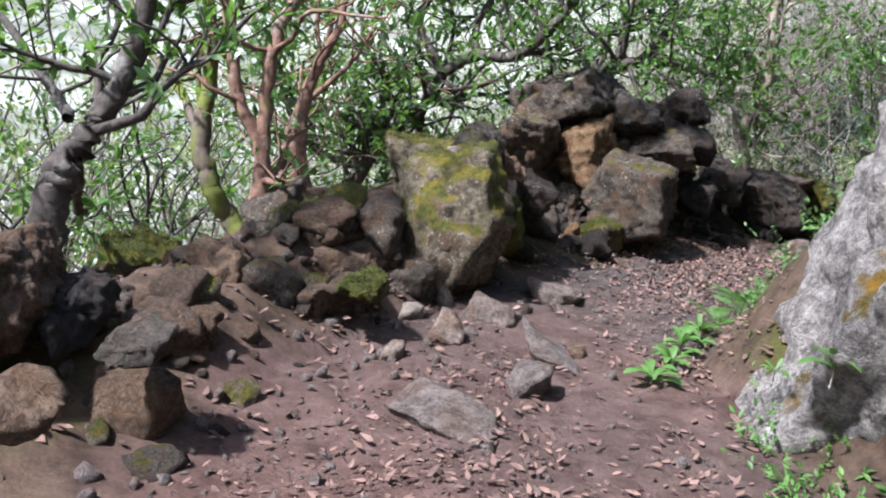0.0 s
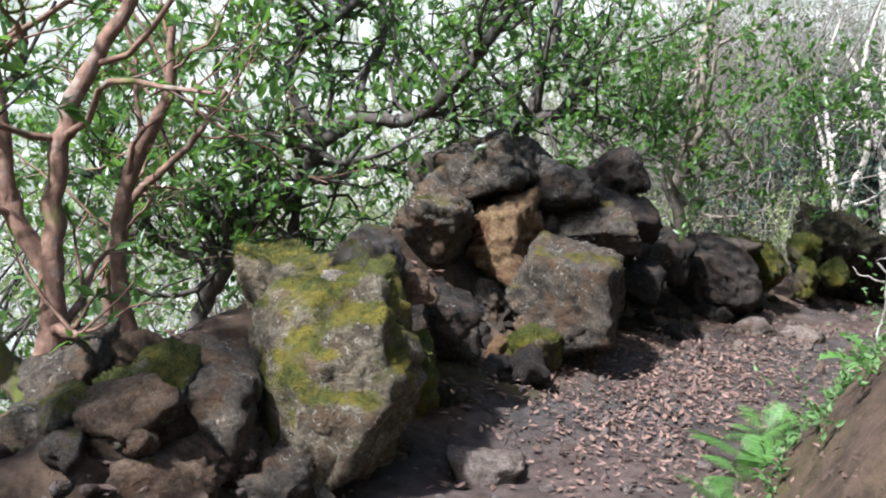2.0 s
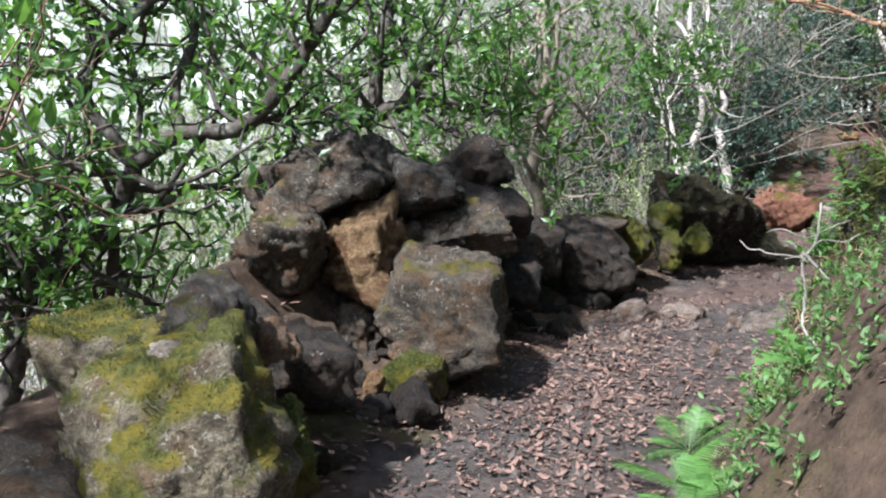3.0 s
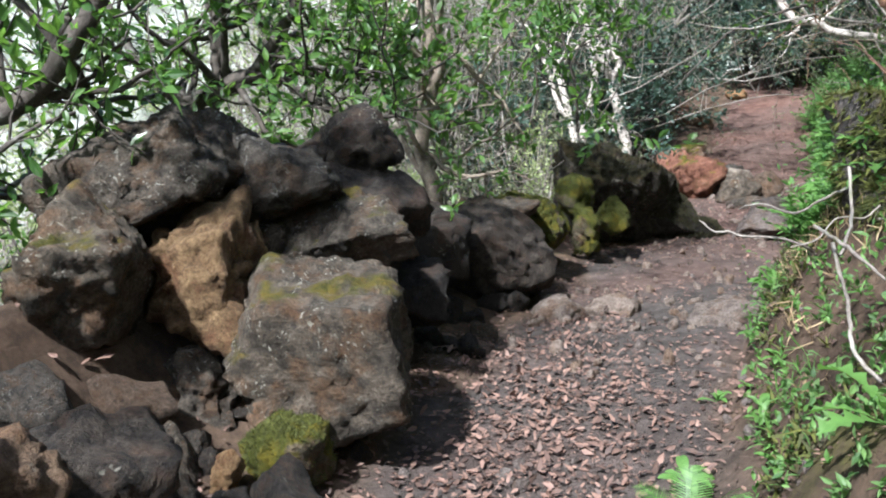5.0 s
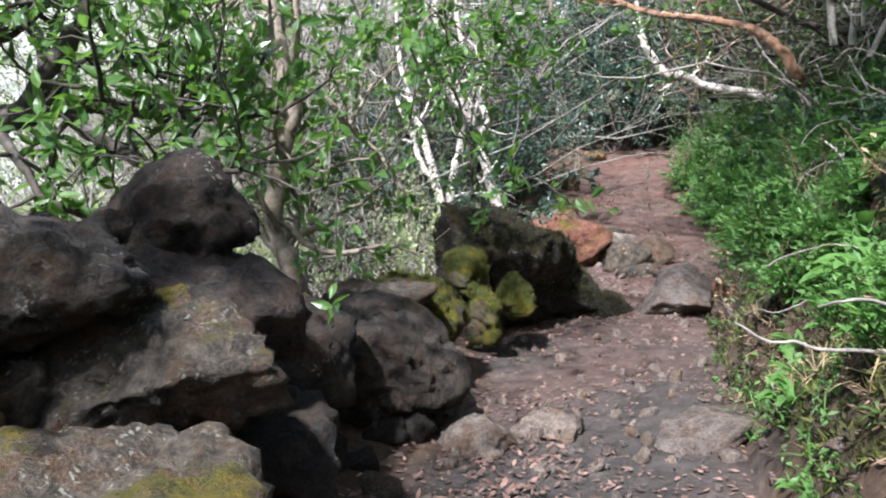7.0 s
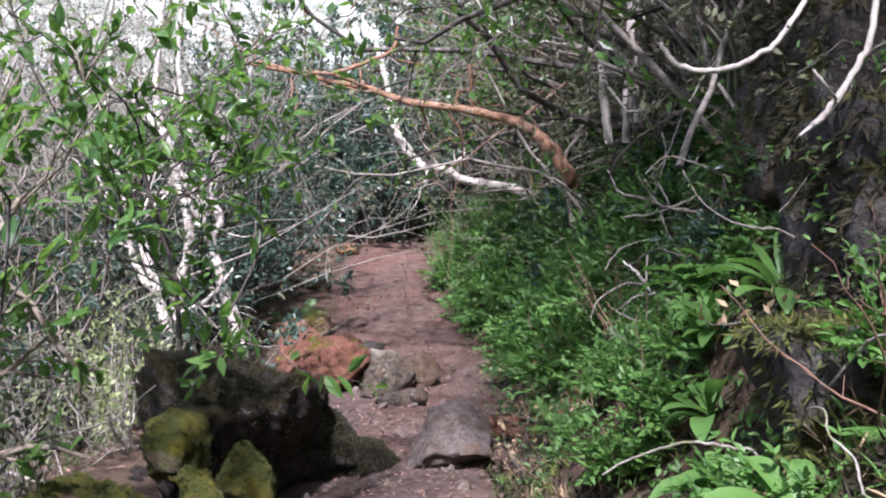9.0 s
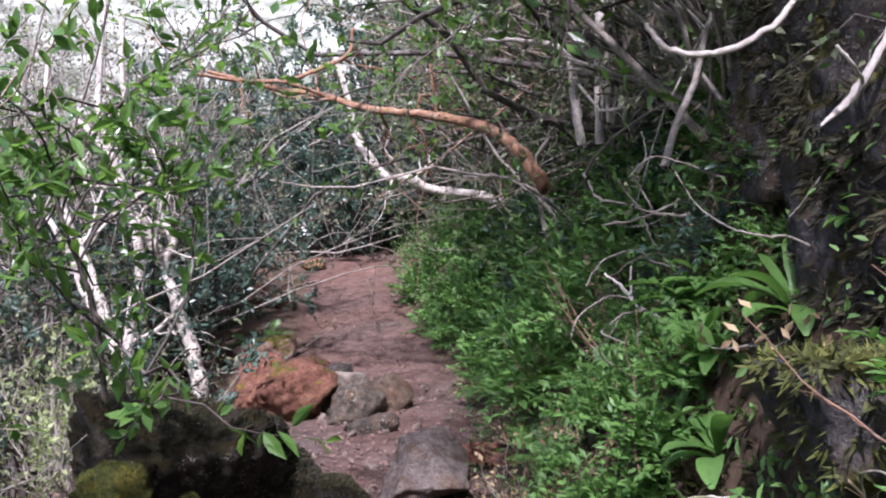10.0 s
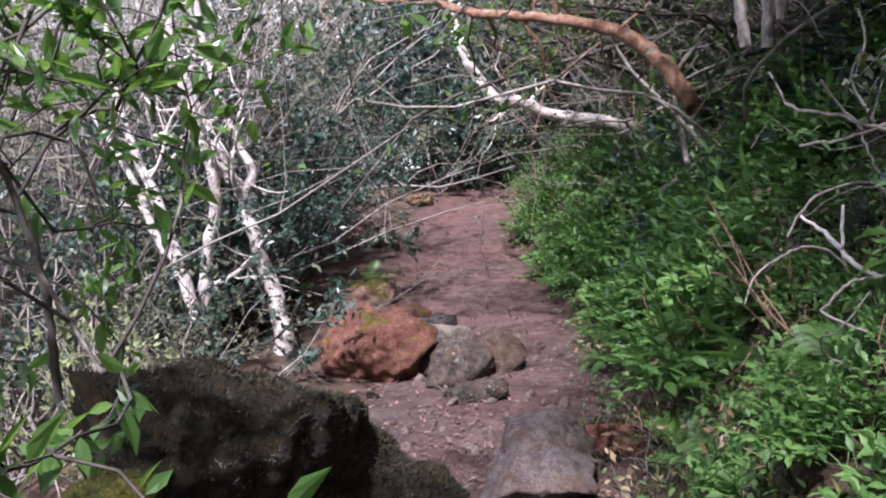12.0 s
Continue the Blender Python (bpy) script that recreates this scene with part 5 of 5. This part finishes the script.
plant("rosette", (4.44, 7.22, 0.45), 1.30, 16, 131)
plant("rosette", (5.24, 8.12, -0.13), 0.80, 12, 132)
plant("rosette", (4.15, 7.38, 0.03), 0.80, 12, 133)
plant("rosette", (9.48, 15.93, -0.53), 1.00, 12, 134)
plant("fern", (9.81, 15.64, -0.49), 0.70, 9, 135)
plant("fern", (10.26, 15.67, -0.49), 0.60, 9, 136)
for x, y, size, kind in ((1.92, 5.16, 0.75, "fern"), (1.78, 4.98, 0.65, "fern"), (1.62, 4.80, 0.5, "fern"), (1.98, 5.42, 0.7, "fern"), (1.46, 4.55, 0.5, "rosette"),
                         (1.06, 3.87, 0.75, "rosette"), (1.2, 4.1, 0.7, "rosette"), (1.3, 4.32, 0.7, "rosette"), (1.5, 4.7, 0.7, "rosette"), (2.25, 5.75, 0.6, "fern"),
                         (2.45, 6.0, 0.6, "rosette"), (1.45, 2.6, 0.6, "rosette"), (1.6, 2.4, 0.7, "rosette"), (1.35, 2.15, 0.5, "fern")):
    plant(kind, (x, y, ground_at(x, y) + 0.015), size, 6 if kind == "fern" else 12, int(x * 100 + y * 10))
rb = np.random.RandomState(91)
for i in range(26):
    x, y = beside(rb.uniform(5.0, 17.0), rb.uniform(0.85, 2.2))
    bush("dry_shrub", x, y, 0.5, rb.uniform(0.35, 0.75), "bare dry brown twigs standing on the bank", "bark_grey" if i % 2 else "bark_red", "straw", 600 + i, 7, 2 if i % 2 else 0, 0.05, 0.6, kinds=2, thick=0.005)
for i in range(70):
    s = rb.uniform(6.0, 18.0)
    w = np.interp(s, WIDTH_S, WIDTH_R)
    x, y = beside(s, w + rb.uniform(0.1, 1.3))
    plant(("rosette", "fern", "lobed", "rosette")[i % 4], (x, y, ground_at(x, y)), rb.uniform(0.35, 0.75), 8 + i % 5, 700 + i)


def clump_meshes(seed, leaf):
    """A bushy herb: thin stems fanning out, each with paired leaflets; foot at the origin, leaning to -x."""
    rng = np.random.RandomState(seed)
    wood, pos, way, size = [], [], [], []
    for _ in range(30):
        d = unit(np.array([*rng.normal(size=2) * 0.55, 0.8]) + np.array([-0.3, 0, 0]))
        p, r = crooked((rng.normal() * 0.07, rng.normal() * 0.07, -0.03), d, rng.uniform(0.2, 0.42), 0.0035, rng, 6, 0.35, -0.1)
        wood.append(tube(p, r, 3))
        for m in range(2, 7):
            t = unit(p[m] - p[m - 1])
            side = unit(np.cross(t, [0, 0, 1.0]))
            for w in (side, -side, t):
                pos.append(p[m])
                way.append(w + t * 0.5 + rng.normal(size=3) * 0.25)
                size.append((0.075 - 0.007 * abs(m - 4)) * rng.uniform(0.7, 1.2))
    v, f = join(wood)
    stems = make_mesh("stalk", v, f, LEAF["herb"])
    leaves = leaf_mesh("foliage", np.array(pos), np.array(way), np.array(size), LEAF[leaf], "laurel", rng, 0.75)
    return stems, leaves


CLUMPS = {leaf: [clump_meshes(1000 + 10 * i + k, leaf) for k in range(4)] for i, leaf in enumerate(("fresh", "herb", "blue"))}
rc = np.random.RandomState(92)
for i in range(320):
    s = rc.uniform(13.0, 21.5) if i < 190 else rc.uniform(7.0, 13.0)
    w = np.interp(s, WIDTH_S, WIDTH_R)
    up = rc.uniform(0, 1) ** 1.3 * (1.9 if s > 13 else 1.5)
    x, y = beside(s, w + (0.32 if s < 15.5 else 0.15) + up)
    if wave(np.array([x]), np.array([y]), 0.7, 93)[0] < -0.45:
        continue
    leaf = "fresh" if up < 0.5 or rc.uniform() < 0.3 else ("herb" if rc.uniform() < 0.75 else "blue")
    base = new("herb")
    x1, y1 = beside(s, w - 1.0)
    base.location = (x, y, ground_at(x, y))
    base.rotation_euler = (0, 0, math.atan2(y1 - y, x1 - x) + math.pi + rc.uniform(-0.5, 0.5))
    q = rc.uniform(0.65, 1.25) * (1.25 if s > 13 else 0.6)
    base.scale = (q, q, q * rc.uniform(0.8, 1.2))
    stems, leaves = CLUMPS[leaf][rc.randint(4)]
    tagged(part("stalk", stems, base), kind="stuff")
    tagged(part("foliage", leaves, base), kind="stuff")
    tagged(base, {"fresh": "bright green leafy herb at the foot of the bank", "herb": "mid-green leafy herb covering the bank",
                  "blue": "dark bluish-green leafy herb on the bank"}[leaf], "herb", "herbs on the bank")

for i in range(46):
    s = rc.uniform(7.5, 16)
    w = np.interp(s, WIDTH_S, WIDTH_R)
    x, y = beside(s, w + rc.uniform(0.25, 1.5))
    x1, y1 = beside(s, w - 1.0)
    out = unit(np.array([x1 - x, y1 - y, 0.0]))
    along = np.array([-out[1], out[0], 0.0])
    p = np.array([x, y, ground_at(x, y) - 0.02])
    way, pts = out * 0.8 + along * rc.uniform(-1, 1) + np.array([0, 0, rc.uniform(0.0, 0.7)]), [p]
    for k in range(6):
        way = unit(way + rc.normal(size=3) * 0.42 + np.array([0, 0, -0.16]))
        pts.append(pts[-1] + way * rc.uniform(0.06, 0.14))
    limb(pts, np.linspace(0.006, 0.003, 7) * rc.uniform(0.6, 1.2))
twig("dry_twig", "thin pale dry twig curling out of the bank", "bark_grey")


# ---- rubble ----
RUBBLE = []
for k in range(8):
    p_, f_ = rock_shape(3, (1.0, 0.8, 0.65), 900 + k)
    RUBBLE.append((p_, f_))
RUBBLE_LOW = [rock_shape(2, (1.0, 0.8, 0.65), 950 + k) for k in range(8)]


def rubble(count, s0, s1, d0, d1, lo, hi, mats, seed, label, group, lift=0.25, joined=False):
    rng = np.random.RandomState(seed)
    made, pieces = {}, []
    for _ in range(count):
        x, y = beside(rng.uniform(s0, s1), rng.uniform(d0, d1))
        k, mt = rng.randint(len(RUBBLE)), mats[rng.randint(len(mats))]
        if joined:
            q = lo + (hi - lo) * rng.uniform() ** 2
            turn = np.array(Euler(rng.uniform(-3, 3, 3)).to_matrix())
            pieces.append((RUBBLE_LOW[k][0] @ turn.T * q + np.array([x, y, ground_at(x, y) + q * 0.1]), RUBBLE_LOW[k][1]))
            continue
        if (k, mt) not in made:
            made[k, mt] = make_mesh("stone", RUBBLE[k][0], RUBBLE[k][1], ROCK[mt])
        q = lo + (hi - lo) * rng.uniform() ** 2.2
        ob = new("stone", made[k, mt])
        ob.location = (x, y, ground_at(x, y) + q * lift * rng.uniform(-0.3, 1.0))
        ob.rotation_euler = rng.uniform(-0.6, 0.6), rng.uniform(-0.6, 0.6), rng.uniform(0, 6.28)
        ob.scale = (q, q, q)
        tagged(ob, label, "stone", group)
    if joined:
        v, f = join(pieces)
        tagged(new("pebbles", make_mesh("pebbles", v, f, ROCK[mats[0]])), label, "pebbles", kind="stuff")


# mostly dark stones added to close wall gaps and imitate their shade
rubble(120, 4.6, 9.6, -1.7, -0.75, 0.07, 0.3, ("dark", "dark", "grey", "brown"), 81, "small basalt stone chocking the wall", "rubble of the wall")
rubble(75, 2.4, 5.2, -1.9, -0.95, 0.08, 0.34, ("brown", "lichen", "grey", "brown", "mossy"), 85, "angular stone of the low tumbled wall", "rubble of the wall")
rubble(360, 0.3, 4.5, -2.2, -0.5, 0.02, 0.08, ("path", "brown", "grey"), 86, "small stones on the bare earth", "pebbles on the trail", 0.15, joined=True)
rubble(280, 8.0, 17.0, -0.7, 0.75, 0.025, 0.1, ("path", "brown", "red"), 87, "small stones and grit lying on the trail", "pebbles on the trail", 0.15, joined=True)
rubble(70, 0.8, 5.0, -2.6, -0.8, 0.04, 0.15, ("brown", "grey", "dark", "lichen"), 82, "loose stone on the earth beside the trail", "loose stones on the slope")
rubble(240, 1.0, 13.0, -0.85, 0.8, 0.02, 0.07, ("path", "grey", "brown"), 83, "small stones and grit lying on the trail", "pebbles on the trail", 0.15, joined=True)
rubble(40, 9.5, 18.0, -1.6, -0.75, 0.06, 0.2, ("dark", "brown", "mossdark"), 84, "small stone along the trail edge", "stones along the trail edge")

# ---- fallen leaves ----
def litter(name, s0, s1, d0, d1, count, size, seed, label):
    rng = np.random.RandomState(seed)
    s, d = rng.uniform(s0, s1, count), rng.uniform(d0, d1, count)
    xy = np.array([beside(a, b) for a, b in zip(s, d)])
    keep = wave(xy[:, 0], xy[:, 1], 0.7, seed) + rng.normal(size=count) * 0.4 > 0.1
    xy = xy[keep]
    pos = np.column_stack([xy, height(xy[:, 0], xy[:, 1]) + rng.uniform(0.003, 0.02, len(xy))])
    way = rng.normal(size=(len(xy), 3)) * np.array([1, 1, 0.22])
    tagged(new(name, leaf_mesh(name, pos, way, rng.uniform(0.5, 1.3, len(xy)) * size, LEAF["dead"], "flake", rng, 0.88)), label, "dead leaves", kind="stuff")


litter("leaf_litter", -1, 24, -0.9, 0.95, 14000, 0.03, 61, "brown fallen leaves strewn over the trail")
def litter_patch(s0, d0, r, count, seed):
    """A drift of dead leaves, thickest in its middle."""
    rng = np.random.RandomState(seed)
    sd = rng.normal(size=(count, 2)) * np.array([r * 1.3, r * 0.6]) + np.array([s0, d0])
    xy = np.array([beside(a, b) for a, b in sd])
    pos = np.column_stack([xy, height(xy[:, 0], xy[:, 1]) + rng.uniform(0.004, 0.028, count)])
    way = rng.normal(size=(count, 3)) * np.array([1, 1, 0.4])
    tagged(new("leaf_litter", leaf_mesh("leaf_litter", pos, way, (0.3 + 1.2 * rng.uniform(size=count) ** 2) * 0.04, LEAF["dead"], "flake", rng, 0.75)),
           "drift of pinkish-brown dead leaves on the trail", "dead leaves", kind="stuff")


litter_patch(2.4, -0.25, 0.5, 700, 64)
litter_patch(3.2, -0.1, 0.4, 500, 65)
litter_patch(6.3, -0.1, 0.45, 1300, 66)
litter_patch(7.0, -0.2, 0.5, 1300, 67)
litter_patch(7.9, -0.3, 0.4, 800, 68)
litter_patch(9.0, -0.4, 0.4, 500, 69)
litter_patch(13.0, 0.1, 0.5, 250, 70)
litter_patch(15.0, 0.0, 0.6, 500, 71)
litter_patch(17.0, 0.1, 0.8, 700, 74)
litter_patch(19.5, 0.0, 0.9, 700, 75)
litter("leaf_litter", 8, 22, -0.8, 0.9, 9000, 0.033, 72, "reddish dead leaves scattered along the trail")
litter("leaf_litter", 0, 9, -1.3, 0.7, 5000, 0.045, 73, "small dead leaves and debris on the earth")
litter("leaf_litter", -1, 16, -4.0, -0.7, 7000, 0.065, 62, "brown fallen leaves on the slope and wall foot")
litter("leaf_litter", 0, 16, 0.6, 2.2, 4000, 0.055, 63, "dead leaves caught on the bank")
